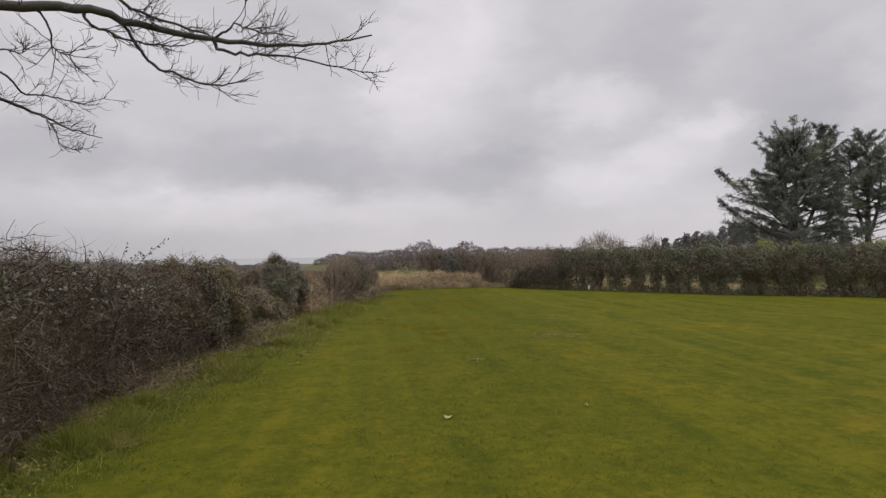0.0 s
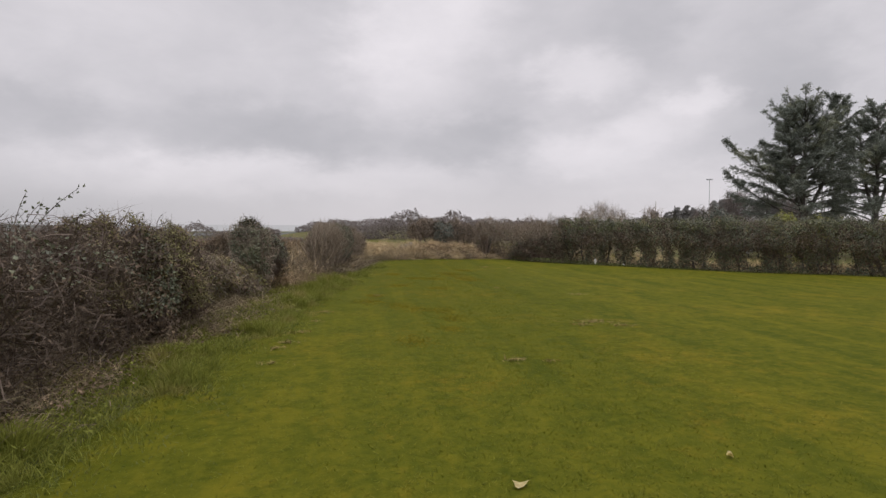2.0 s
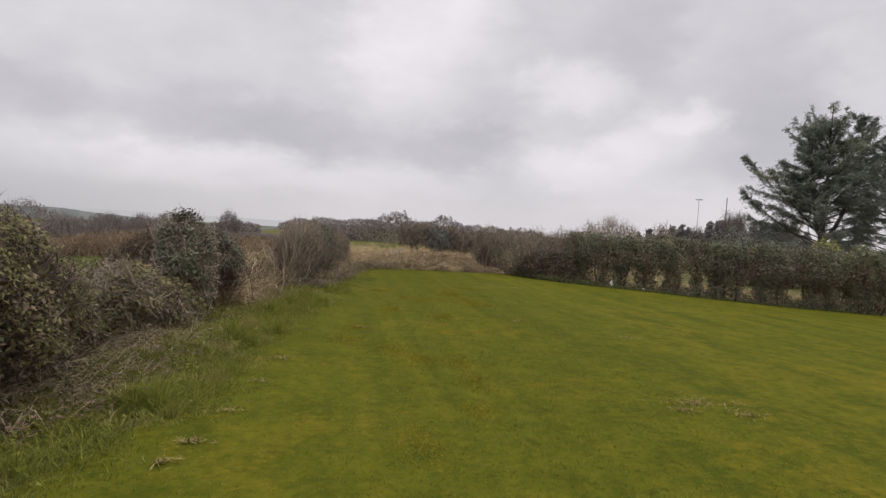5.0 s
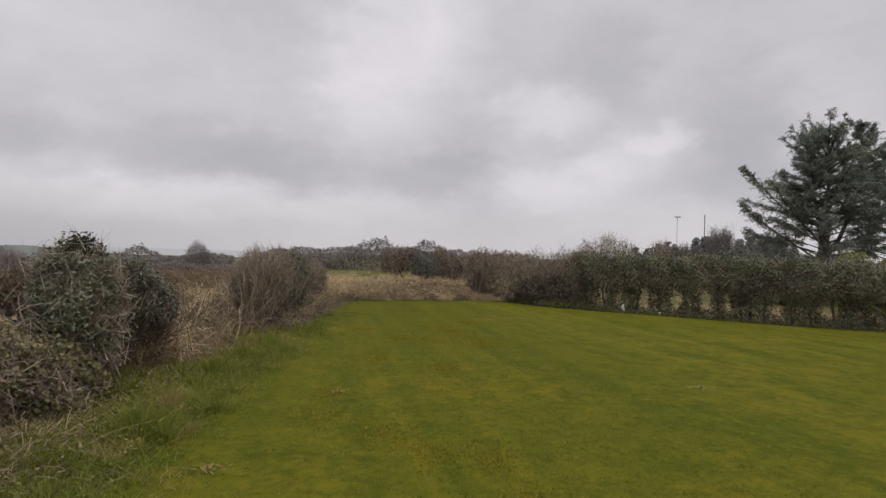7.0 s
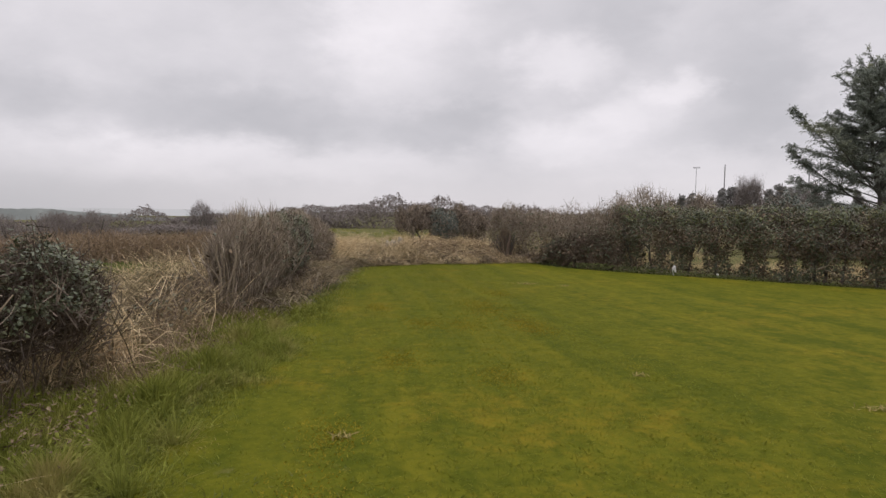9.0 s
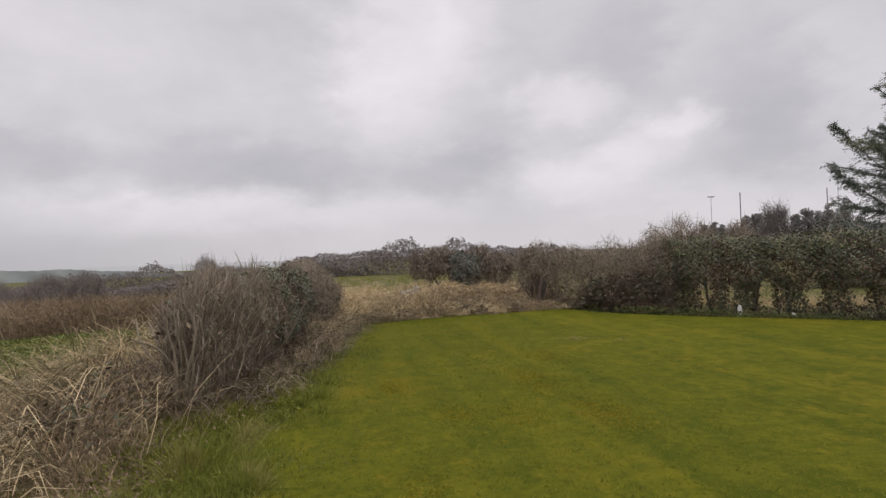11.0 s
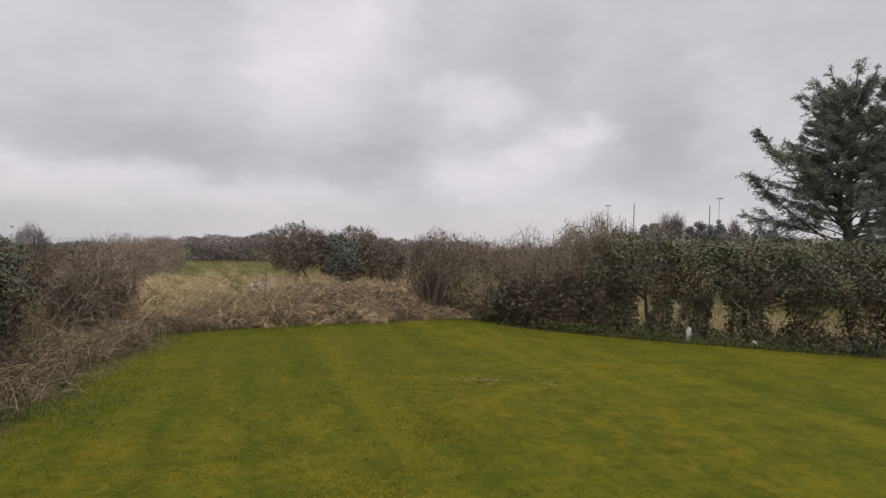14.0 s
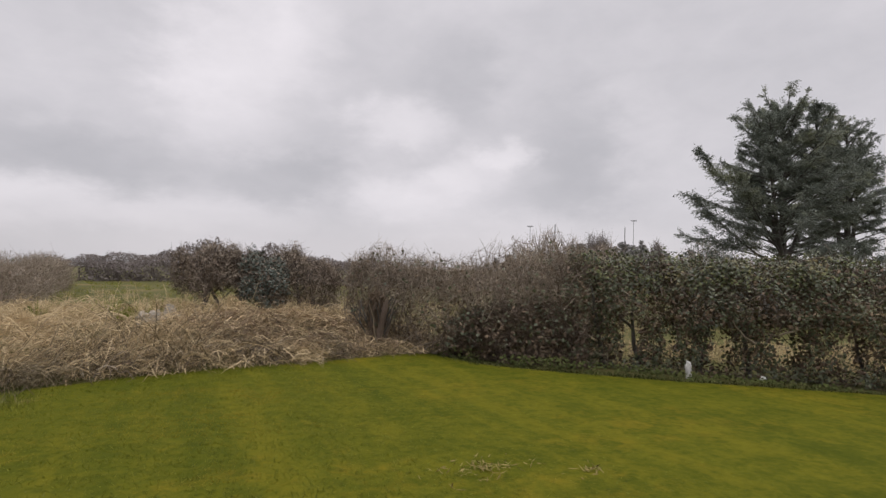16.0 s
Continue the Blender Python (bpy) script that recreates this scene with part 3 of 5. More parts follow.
def ivy_shrub(name, label, line, height_seed, leaves, twigs, size=0.06, leaf=None, stems=8, group="", clump=0.25, inner=True, low=0.2, spread=0.22, fan=0.0, trunk=0.018, twig=0.22, shaggy=False, wide=0.65, hue="dark glossy ivy leaves"):
    """A shrub or stretch of hedge that ivy has grown over."""
    root = thing(name, label, "shrub", group)
    row = Row(line, lump=spread, seed=height_seed, flare=0.7, columns=0.15, fan=fan)
    row.stems(stems, trunk, 0.85, root, material=M_BARK if inner else M_CANE)
    piece("twig_mass", row.twigs(twigs, twig, 0.003, 0.6, 0.32, low=0.0 if inner else 0.36), M_TWIG if shaggy else M_THORN, root)
    piece("leaves" if leaf else "ivy_leaves", row.leaves(leaves, size, 0.85, low, 1.0, clump, wide), leaf or M_IVY, root, hue)
    if inner:
        piece("inner_leaves", row.leaves(leaves // 3, 0.055, 0.0, 0.05, 0.95, wide=0.5), M_DEAD, root, "withered brown leaves")
    piece("shoot_mass", row.shoots(max(10, twigs // 200), 0.09, 0.0022), M_THORN, root)
    return root


def thicket(name, label, line, seed, twigs, material, upright=0.6, stems=14, length=0.5, ivy=0, group="", dead=0, radius=0.004, fan=0.0, spread=0.2, bend=0.2, briar=0, high=0.95, shoots=90, twig=None, leaf=0.06):
    """Bare twiggy growth with many upright stems."""
    root = thing(name, label, "shrub", group)
    row = Row(line, lump=spread, seed=seed, flare=0.65, fan=fan, columns=0.12)
    row.stems(stems, 0.016, high, root, material=material)
    piece("twig_mass", row.twigs(twigs, length, radius, 0.55, bend, 0.06 if bend < 0.4 else -0.12, 4, upright=upright), twig or material, root)
    piece("fine_twig_mass", row.twigs(twigs, length * 0.5, radius * 0.65, 0.8, 0.3, 0.05, 3, upright=upright), material, root)
    if dead:
        piece("inner_leaves", row.leaves(dead, 0.07, 0.1, 0.0, 0.9, wide=0.5), M_DEAD, root, "withered brown leaves")
    if ivy:
        piece("ivy_leaves", row.leaves(ivy, leaf, 0.8, 0.3, 1.0, 0.35), M_IVY, root, "dark glossy ivy leaves")
    if briar:
        piece("green_leaves", row.leaves(briar, 0.04, 0.85, 0.05, 1.0, 0.3), M_OLIVE, root, "small dull bramble leaves")
    piece("shoot_mass", row.shoots(max(12, twigs // shoots), 0.13, radius * 0.55), material, root)
    return root


# the left side of the garden, from the start of the walk to its end
bramble_hedge()
ivy_shrub("hedge_shrub", "ragged olive-green shrub grown through with brown bramble canes", [(-2.95, 7.4, 0.5, 1.08), (-2.82, 8.2, 0.74, 1.3), (-2.68, 9.2, 0.72, 1.25), (-2.58, 10.2, 0.46, 0.9)], 5, 38000, 11000, 0.042, leaf=M_OLIVE, low=0.28, clump=0.42, spread=0.34, twig=0.34, shaggy=True, wide=0.45, hue="narrow dull olive leaves")
ivy_shrub("ivy_shrub", "dark ivy patch climbing out of a ragged shrub", [(-2.42, 7.8, 0.14, 0.95), (-2.28, 8.1, 0.22, 1.12), (-2.2, 8.45, 0.14, 0.95)], 14, 3200, 500, 0.04, stems=2, clump=0.4, low=0.4, spread=0.34, shaggy=True)
thicket("bramble_heap", "low heap of dead bramble canes and dull leaves on the verge", [(-2.7, 10.3, 0.3, 0.45), (-2.5, 11.0, 0.5, 0.72), (-2.3, 11.7, 0.52, 0.76), (-2.08, 12.3, 0.4, 0.55)], 8, 7500, M_CANE, 0.1, 8, 0.32, dead=5000, ivy=2000, spread=0.35, bend=0.5, briar=17000, leaf=0.045, radius=0.0032, twig=M_THORN)
ivy_shrub("ivy_shrub", "tall ivy-clad stump of hedge with a leafy overhanging head", [(-2.24, 12.3, 0.24, 1.16), (-2.06, 12.32, 0.32, 1.24), (-1.84, 12.36, 0.32, 1.27), (-1.64, 12.4, 0.24, 1.18)], 1, 11000, 5200, 0.04, clump=0.62, low=0.45, spread=0.42, fan=0.65, trunk=0.016, stems=12, twig=0.28, inner=False)
thicket("thorn_shrub", "brown twiggy thorn leaning on an ivy-clad stump", [(-2.85, 12.2, 0.2, 0.7), (-2.5, 12.5, 0.34, 1.08), (-2.1, 12.75, 0.3, 1.08)], 4, 5200, M_CANE, 0.3, 8, 0.36, dead=1800, ivy=1000, spread=0.4, leaf=0.04)


def dead_branch(label, x, y, z, way, length, radius):
    """A bare forked branch that juts out of a hedge."""
    root = thing("dead_branch", label, "branch", "dead branches in the left hedge")
    P = wander(np.array([[x, y, z]]), np.array([way]), length, 8, 0.16, 0.03)
    piece("limb", tubes(P, np.linspace(radius, radius * 0.3, 8)[None], 6), M_CANE, root, smooth=True)
    Q = wander(P[0, 2:7], unit(np.array([way])) + rng.normal(0, 0.5, (5, 3)) + (0, 0, 0.35), length * rng.uniform(0.2, 0.45, 5), 5, 0.2, 0.05)
    for one in Q:
        piece("fork", tubes(one[None], np.linspace(radius * 0.45, radius * 0.15, 5)[None]), M_CANE, root)


dead_branch("bare grey forked branch jutting from the hedge", -2.35, 12.2, 0.72, (-1, -0.25, 0.25), 0.8, 0.009)
dead_branch("bare bent branch hanging out of an ivy-clad stump", -1.9, 12.25, 0.85, (0.35, -0.6, -0.45), 0.45, 0.008)
dead_branch("pale broken cane standing in brambles", -2.5, 10.75, 0.05, (0.05, -0.1, 1), 0.6, 0.007)
dead_branch("pale crooked branch in the gap beside the verge", -1.55, 13.5, 0.35, (0.5, -0.4, 0.35), 0.45, 0.005)
ivy_shrub("ivy_shrub", "short hedge stub with ivy top and bare foot", [(-1.92, 13.1, 0.2, 0.98), (-1.8, 13.6, 0.32, 1.12), (-1.7, 14.1, 0.22, 1.0)], 3, 6500, 3600, 0.036, clump=0.4, low=0.62, spread=0.34, stems=18, fan=0.5, trunk=0.007, twig=0.3, shaggy=True, inner=False)
thicket("hazel_clump", "upright bare hazel clump with many pale stems", [(-1.08, 16.6, 0.24, 1.12), (-0.94, 17.1, 0.4, 1.3), (-0.74, 18.0, 0.4, 1.3), (-0.56, 19.1, 0.32, 1.26)], 6, 4000, M_SHOOT, 1.9, 90, 0.4, radius=0.0036, fan=0.5, dead=1400, ivy=500, high=0.95, shoots=60, spread=0.3, twig=M_THORN, leaf=0.036)
ivy_shrub("ivy_shrub", "dark ivy column at the end of a hazel clump", [(-0.62, 18.2, 0.24, 1.12), (-0.58, 18.9, 0.3, 1.2), (-0.54, 19.5, 0.32, 1.24), (-0.46, 20.4, 0.34, 1.25), (-0.36, 21.4, 0.27, 1.16)], 9, 29000, 5600, 0.038, clump=0.4, low=0.34, spread=0.36, fan=0.25, twig=0.3, shaggy=True)
thicket("bramble_heap", "tangle of dead bramble canes at a hazel clump's foot", [(-1.75, 15.6, 0.3, 0.35), (-1.45, 16.6, 0.5, 0.55), (-1.3, 17.6, 0.5, 0.5), (-1.0, 18.6, 0.3, 0.3)], 27, 1500, M_CANE, 0.1, 6, 0.28, dead=1300, ivy=300, spread=0.35, bend=0.45, radius=0.003)
thicket("bramble_thicket", "brown bramble thicket behind a bank of dead grass", [(-1.2, 19.6, 0.35, 0.7), (-1.25, 21.4, 0.5, 0.98), (-1.2, 23.6, 0.5, 1.0), (-1.1, 26.4, 0.4, 0.9)], 37, 5200, M_CANE, 0.35, 10, 0.36, dead=3600, spread=0.45, bend=0.3)
thicket("thorn_hedge", "straggling bare thorn hedge at the garden's edge", [(-0.1, 22.7, 0.25, 0.8), (-0.05, 23.3, 0.42, 1.05), (-0.1, 24.1, 0.45, 1.08), (-0.3, 25.0, 0.35, 0.9)], 12, 5200, M_CANE, 0.35, 9, 0.3, ivy=1200, dead=2600, spread=0.45, radius=0.003, twig=M_THORN, leaf=0.04)
thicket("thorn_hedge", "bare thorn hedge running out along the fields", [(-1.1, 28.5, 0.4, 0.8), (-1.2, 30.5, 0.6, 1.2), (-1.25, 34, 0.7, 1.28), (-1.3, 38, 0.7, 1.12), (-1.6, 44, 0.8, 1.35), (-2.2, 52, 0.8, 1.2)], 29, 9000, M_THORN, 0.4, 20, 0.5, ivy=500, dead=3500, spread=0.5)


# the long ivy hedge on the right and its thorny end
RIGHT_LINE = [(8.2, 24.15, 0.5, 1.7), (9.5, 22.85, 0.55, 1.74), (11.4, 21.4, 0.55, 1.78), (13.7, 19.95, 0.55, 1.82), (18.7, 18.2, 0.55, 1.9), (25.5, 16.2, 0.6, 1.95)]


def ivy_hedge():
    root = thing("ivy_hedge", "clipped garden hedge overgrown with ivy, gaps between its stems", "hedge")
    # windows between the ivy-clad stems: place along the hedge, half width, half height
    holes = [(1.0, 0.15, 0.21), (1.58, 0.08, 0.15), (2.28, 0.17, 0.23), (3.2, 0.2, 0.18), (4.02, 0.17, 0.17), (4.6, 0.11, 0.16), (5.8, 0.16, 0.15), (7.15, 0.32, 0.17), (8.4, 0.15, 0.14), (10.05, 0.34, 0.16), (11.6, 0.17, 0.13), (12.9, 0.28, 0.14)]
    row = Row(RIGHT_LINE, lump=0.2, holes=holes, flare=0.85, seed=7, columns=0.2, waist=0.36)
    row.stems(54, 0.03, 0.8, root)
    piece("twig_mass", row.twigs(17000, 0.45, 0.0042, 0.5, 0.3), M_TWIG, root)
    piece("ivy_leaves", row.leaves(110000, 0.05, 0.88, 0.02, 1.0, 0.4, 0.8), M_IVY, root, "dark glossy ivy leaves")
    piece("inner_leaves", row.leaves(26000, 0.07, 0.0, 0.03, 0.95, wide=0.6), M_DEAD, root, "withered brown leaves inside")
    piece("dead_leaves", row.leaves(15000, 0.06, 0.9, 0.3, 0.66, 0.35, 0.5), M_DEAD, root, "withered brown leaves under the clipped top")
    piece("green_leaves", row.leaves(15000, 0.05, 1.0, 0.8, 1.0, 0.35), M_BRIAR, root, "paler leaves along the clipped top")
    piece("shoot_mass", row.shoots(240, 0.07, 0.0026), M_THORN, root)
    piece("fine_twig_mass", row.twigs(12000, 0.22, 0.0028, 0.9, 0.3, 0.05, 3), M_THORN, root)
    # a few pale bent boughs that show in the face of the hedge
    for s0, v0, turn in ((3.0, 0.42, 0.5), (2.7, 0.3, -0.7), (4.9, 0.2, 0.9), (5.3, 0.12, -0.4)):
        p, out = row.where(np.array([s0]), np.array([1.02]), np.array([v0]))
        P = wander(p, out * 0.15 + np.array([[turn, -turn * 0.7, 0.35]]), 0.5, 6, 0.28, 0.0)
        piece("bent_bough", tubes(P, np.linspace(0.016, 0.006, 6)[None], 6), M_SHOOT, root, "pale bent bough", smooth=True)


ivy_hedge()
thicket("thorn_hedge", "bare brown thorn hedge with brambles at its foot", [(5.3, 26.6, 0.2, 1.2), (5.8, 26.2, 0.35, 1.4), (6.5, 25.55, 0.5, 1.48), (7.3, 24.9, 0.6, 1.6), (8.5, 23.95, 0.6, 1.66)], 15, 9000, M_THORN, 0.25, 22, 0.34, ivy=900, dead=2600, radius=0.003, spread=0.5, high=0.8, shoots=90)
thicket("bramble_heap", "dark bramble tangle against the thorn hedge's foot", [(6.5, 25.0, 0.2, 0.5), (7.0, 24.6, 0.3, 0.85), (7.6, 24.05, 0.32, 1.0), (8.15, 23.6, 0.25, 0.9)], 18, 4200, M_TWIG, 0.2, 8, 0.34, ivy=1300, dead=2400, spread=0.45, bend=0.45, radius=0.003)


def hollow_stump():
    """A dark old hedge stump: a bundle of upright stems round a hollow, hung with twigs."""
    root = thing("hedge_stump", "dark hollow hedge stump with upright stems and hanging twigs", "stump")
    row = Row([(5.4, 25.7, 0.1, 0.84), (5.5, 25.64, 0.12, 0.92), (5.6, 25.58, 0.1, 0.8)], lump=0.1, seed=21, flare=1.0)
    for x, y, h, r in ((5.4, 25.62, 0.8, 0.05), (5.49, 25.55, 0.9, 0.055), (5.58, 25.58, 0.72, 0.04)):
        P = wander(on_ground(np.array([x]), np.array([y]), -0.08), np.array([[0.03, -0.02, 1]]), h, 9, 0.07, 0.03)
        piece("old_trunk", tubes(P, r * np.array([[1.5, 1.1, 0.95, 1.0, 0.92, 0.98, 0.9, 0.8, 0.45]]), 9), M_TWIG, root, "dead dark trunk", smooth=True)
    row.stems(9, 0.018, 1.05, root, lean=0.06)
    piece("twig_mass", row.twigs(1700, 0.3, 0.0034, 0.8, 0.16, 0.1, 4, upright=1.4), M_CANE, root)
    piece("dead_leaves", row.leaves(900, 0.05, 0.4, 0.1, 1.0, wide=0.5), M_DEAD, root, "withered brown leaves")
    # fallen boughs that lean from its foot into the hedge
    for x, y, dx, dz in ((6.0, 25.4, 0.6, 0.35), (6.15, 25.3, 0.9, 0.55), (5.75, 25.5, 0.35, 0.2), (6.3, 25.15, 0.7, 0.2), (5.5, 25.5, -0.3, 0.4)):
        P = wander(on_ground(np.array([x]), np.array([y]), 0.02), np.array([[dx, -0.2, dz]]), 0.95, 7, 0.12, -0.02)
        piece("leaning_bough", tubes(P, np.linspace(0.014, 0.004, 7)[None], 6), M_SHOOT, root, "pale bare bough", smooth=True)


hollow_stump()


# ---- grasses ----
def grass_patch(name, label, n, place, low, high, width, droop, material):
    """Long grass as one stand; place gives x and y for n blades."""
    x, y = place(n)
    h = rng.uniform(low, high, len(x)) * (0.75 + 0.5 * rolls(x * 2, y * 2))
    h = np.maximum(h, low * 0.5)
    lean = rng.normal(0, 1, (len(x), 3)) * (1, 1, 0) * (h * droop)[:, None]
    tagged(piece(name, blade_soup(on_ground(x, y, -0.005), h, lean, width), material), label, "grass", kind="stuff")


def along_verge(n, inner, outer, y0, y1, jitter=0.1):
    y = rng.uniform(y0, y1, n)
    f = rng.uniform(0, 1, n)
    return lawn_left(y) + inner + (outer - inner) * f + rng.normal(0, jitter, n), y


grass_patch("verge_grass", "long green grass between lawn and hedge", 30000, lambda n: along_verge(n, 0.05, -0.62, -0.5, 16.5, 0.13), 0.03, 0.10, 0.008, 0.9, M_VERGE)
grass_patch("verge_fringe", "soft unmown fringe at the lawn's edge", 18000, lambda n: along_verge(n, 0.3, -0.25, -1, 23.5, 0.1), 0.02, 0.07, 0.007, 0.6, M_VERGE)
grass_patch("edge_grass", "short deep green grass along the lawn's edge", 36000, lambda n: along_verge(n, 1.3 * rng.uniform(0, 1, n) ** 1.4, -0.1, -0.5, 21, 0.14), 0.010, 0.034, 0.006, 0.9, M_PASTURE)
grass_patch("dead_verge_grass", "dead straw-coloured grass along the hedge foot", 6000, lambda n: along_verge(n, -0.65, -1.5, 2, 12, 0.14), 0.06, 0.24, 0.005, 1.1, M_STRAW)
grass_patch("gap_straw", "pale standing dead grass in the hedge gap", 7000, lambda n: along_verge(n, -0.7, -2.1, 13.6, 19.6, 0.14), 0.08, 0.36, 0.006, 0.8, M_BRACKEN)
grass_patch("straw_bank", "bank of dead tawny grass behind the hedge gap", 12000, lambda n: along_verge(n, -0.35, -2.4, 16.6, 25.5, 0.14), 0.06, 0.3, 0.0055, 1.1, M_RUSH)


def verge_patch(n, inner, outer, y0, y1):
    """Places on the verge that lie in loose patches."""
    x, y = along_verge(3 * n, inner, outer, y0, y1, 0.1)
    keep = np.flatnonzero(rolls(x * 2.2 + 3, y * 1.3) + rng.normal(0, 0.22, 3 * n) > 0.1)[:n]
    return x[keep], y[keep]


def litter(n):
    x, y = along_verge(n, -0.5, -1.35, -2, 18, 0.14)
    at = on_ground(x, y, 0.02 + rng.uniform(0, 0.09, n))
    return leaf_soup(at, rng.normal(0, 0.5, at.shape) + (0, 0, 1), rng.uniform(0.02, 0.06, n), rng.uniform(0.01, 0.028, n))


tagged(piece("leaf_litter", litter(11000), M_LITTER), "brown fallen leaves under the left hedge", "leaf litter", kind="stuff")


def tussocks(name, label, place, count, r, h, blades, material):
    """Many small tussocks, each a dome of blades that arch outwards."""
    x, y = place(count)
    n = len(x) * blades
    size = rng.uniform(0.6, 1.3, len(x)).repeat(blades)
    a, d = rng.uniform(0, TAU, n), np.abs(rng.normal(0, 0.45, n)) * r * size
    px, py = x.repeat(blades) + np.cos(a) * d, y.repeat(blades) + np.sin(a) * d
    lean = np.stack([np.cos(a), np.sin(a), 0 * a], 1) * (d[:, None] * 1.3 + rng.normal(0.02, 0.06, (n, 1)))
    hh = h * size * rng.uniform(0.45, 1.1, n) * np.exp(-((d / (r * size)) ** 2) * 0.7)
    tagged(piece(name, blade_soup(on_ground(px, py, -0.01), hh, lean, rng.uniform(0.004, 0.008, n)), material), label, "grass", kind="stuff")


tussocks("green_tussocks", "uneven green grass tussocks along the verge", lambda n: verge_patch(n, 0.1, -1.2, 1.0, 17.2), 420, 0.17, 0.16, 100, M_VERGE)
tussocks("verge_tussocks", "coarse green tussocks between the lawn and the hedge stumps", lambda n: along_verge(n, -0.1, -1.2, 10.5, 18.2, 0.15), 230, 0.16, 0.15, 80, M_VERGE)
tussocks("straw_tussocks", "matted tussocks of dead grass on the bank", lambda n: along_verge(n, -0.6, -2.3, 17, 25.5), 130, 0.24, 0.26, 120, M_STRAW)


def heap_place(n, x0=-1.6, x1=7.2, deep=8.0):
    """Places on the heap beyond the lawn, clear of the rubble."""
    x, y = rng.uniform(x0, x1, n), 23.9 + rng.beta(1.2, 1.6, n) * deep
    keep = (y > np.interp(x, HEAP_X, HEAP_Y) - 0.05) & (((x - 2.25) / 0.55) ** 2 + ((y - 26.6) / 0.85) ** 2 > 1)
    return x[keep], y[keep]


def matted(name, label, place, count, blades, r, length, width, material, high=0.12, rise=1.3):
    """Wisps of fallen grass: bundles of long arched blades that lie over one another every way."""
    x, y = place(count)
    n = len(x) * blades
    size = rng.uniform(0.6, 1.4, len(x)).repeat(blades)
    comb = rng.uniform(0, TAU, len(x)).repeat(blades) + rng.normal(0, 0.55, n)
    px, py = x.repeat(blades) + rng.normal(0, r, n) * size, y.repeat(blades) + rng.normal(0, r, n) * size
    L = length * size * rng.uniform(0.5, 1.2, n)
    way = np.stack([np.cos(comb), np.sin(comb), rng.uniform(0.2, rise, n)], 1)
    P = on_ground(px, py, rng.uniform(0, high, n))[:, None].repeat(4, 1)
    for k in range(1, 4):
        P[:, k] = P[:, k - 1] + unit(way) * (L / 3)[:, None]
        way = way + rng.normal(0, 0.22, way.shape) - (0, 0, 0.75)
    P[:, :, 2] = np.maximum(P[:, :, 2], ground_z(P[:, :, 0], P[:, :, 1]) + 0.01)
    tagged(piece(name, strips(P, 1.15 * width * np.array([[1.0, 1.0, 0.8, 0.3]]) * rng.uniform(0.6, 1.4, (n, 1))), material), label, "grass", kind="stuff")


matted("verge_thatch", "flattened brown and straw grass between the verge tufts", lambda n: along_verge(n, -0.55, -1.3, 0.5, 11.5, 0.14), 220, 26, 0.12, 0.2, 0.0026, M_RUSH, 0.05, 0.8)
matted("hedge_foot_thatch", "brown dead growth banked against the left hedge's foot", lambda n: along_verge(n, -0.7, -1.55, 2.5, 11.0, 0.12), 380, 30, 0.13, 0.2, 0.0019, M_RUSH, 0.24, 0.9)
matted("verge_straw", "pale straw lying in the verge", lambda n: verge_patch(n, -0.5, -1.3, 0.5, 17.2), 110, 24, 0.1, 0.15, 0.0018, M_RUSH, 0.05, 0.6)
matted("dead_grass_heap", "matted heap of dead grass beyond the lawn", heap_place, 620, 40, 0.11, 0.28, 0.0036, M_STRAW, 0.17, 0.6)
matted("heap_thatch", "dull brown thatch under the dead grass", heap_place, 200, 40, 0.14, 0.24, 0.0028, M_RUSH, 0.13, 0.6)
matted("dead_bracken", "rust-brown dead bracken over the heap", lambda n: (rng.normal(4.0, 1.2, n), 25.2 + np.abs(rng.normal(0.6, 0.6, n))), 260, 40, 0.13, 0.22, 0.0036, M_BRACKEN, 0.2, 0.6)
grass_patch("standing_straw", "stiff pale straw standing along the crest of the heap", 5200, lambda n: (rng.uniform(2.4, 5.9, n), rng.normal(27.6, 0.6, n)), 0.15, 0.45, 0.007, 0.35, M_STRAW)
matted("dry_stalks", "loose pale dry stalks lying on dead grass", lambda n: heap_place(n, 0.3, 6.2, 4.5), 420, 8, 0.16, 0.38, 0.005, M_STRAW, 0.22, 0.7)
grass_patch("heap_stubble", "standing tufts of dead grass on the heap", 9000, heap_place, 0.04, 0.2, 0.009, 1.0, M_STRAW)
tussocks("heap_tussocks", "domed tussocks of dead grass on the heap", heap_place, 170, 0.26, 0.26, 130, M_STRAW)
tussocks("heap_green", "green weeds growing through the heap", lambda n: (rng.normal(1.9, 0.6, n), 27.3 + np.abs(rng.normal(0, 0.8, n))), 46, 0.2, 0.34, 90, M_VERGE)
tussocks("far_tussocks", "pale tussocks of the rough ground beyond", lambda n: (rng.uniform(-0.8, 16, n), 28.0 + 15 * rng.beta(1, 1.3, n)), 420, 0.34, 0.3, 34, M_STRAW)
tussocks("far_green_tussocks", "olive tussocks of the rough ground beyond", lambda n: (rng.uniform(-1.5, 14, n), 29 + 26 * rng.beta(1, 1.1, n)), 330, 0.35, 0.2, 44, M_VERGE)
tussocks("hedge_back_grass", "pale dead grass behind the ivy hedge", lambda n: (lambda x: (x, np.interp(x, [8, 13, 26], [25.2, 21.4, 17.4]) + 4.5 * rng.beta(1, 1.4, n)))(rng.uniform(8.5, 25, n)), 300, 0.3, 0.34, 48, M_STRAW)
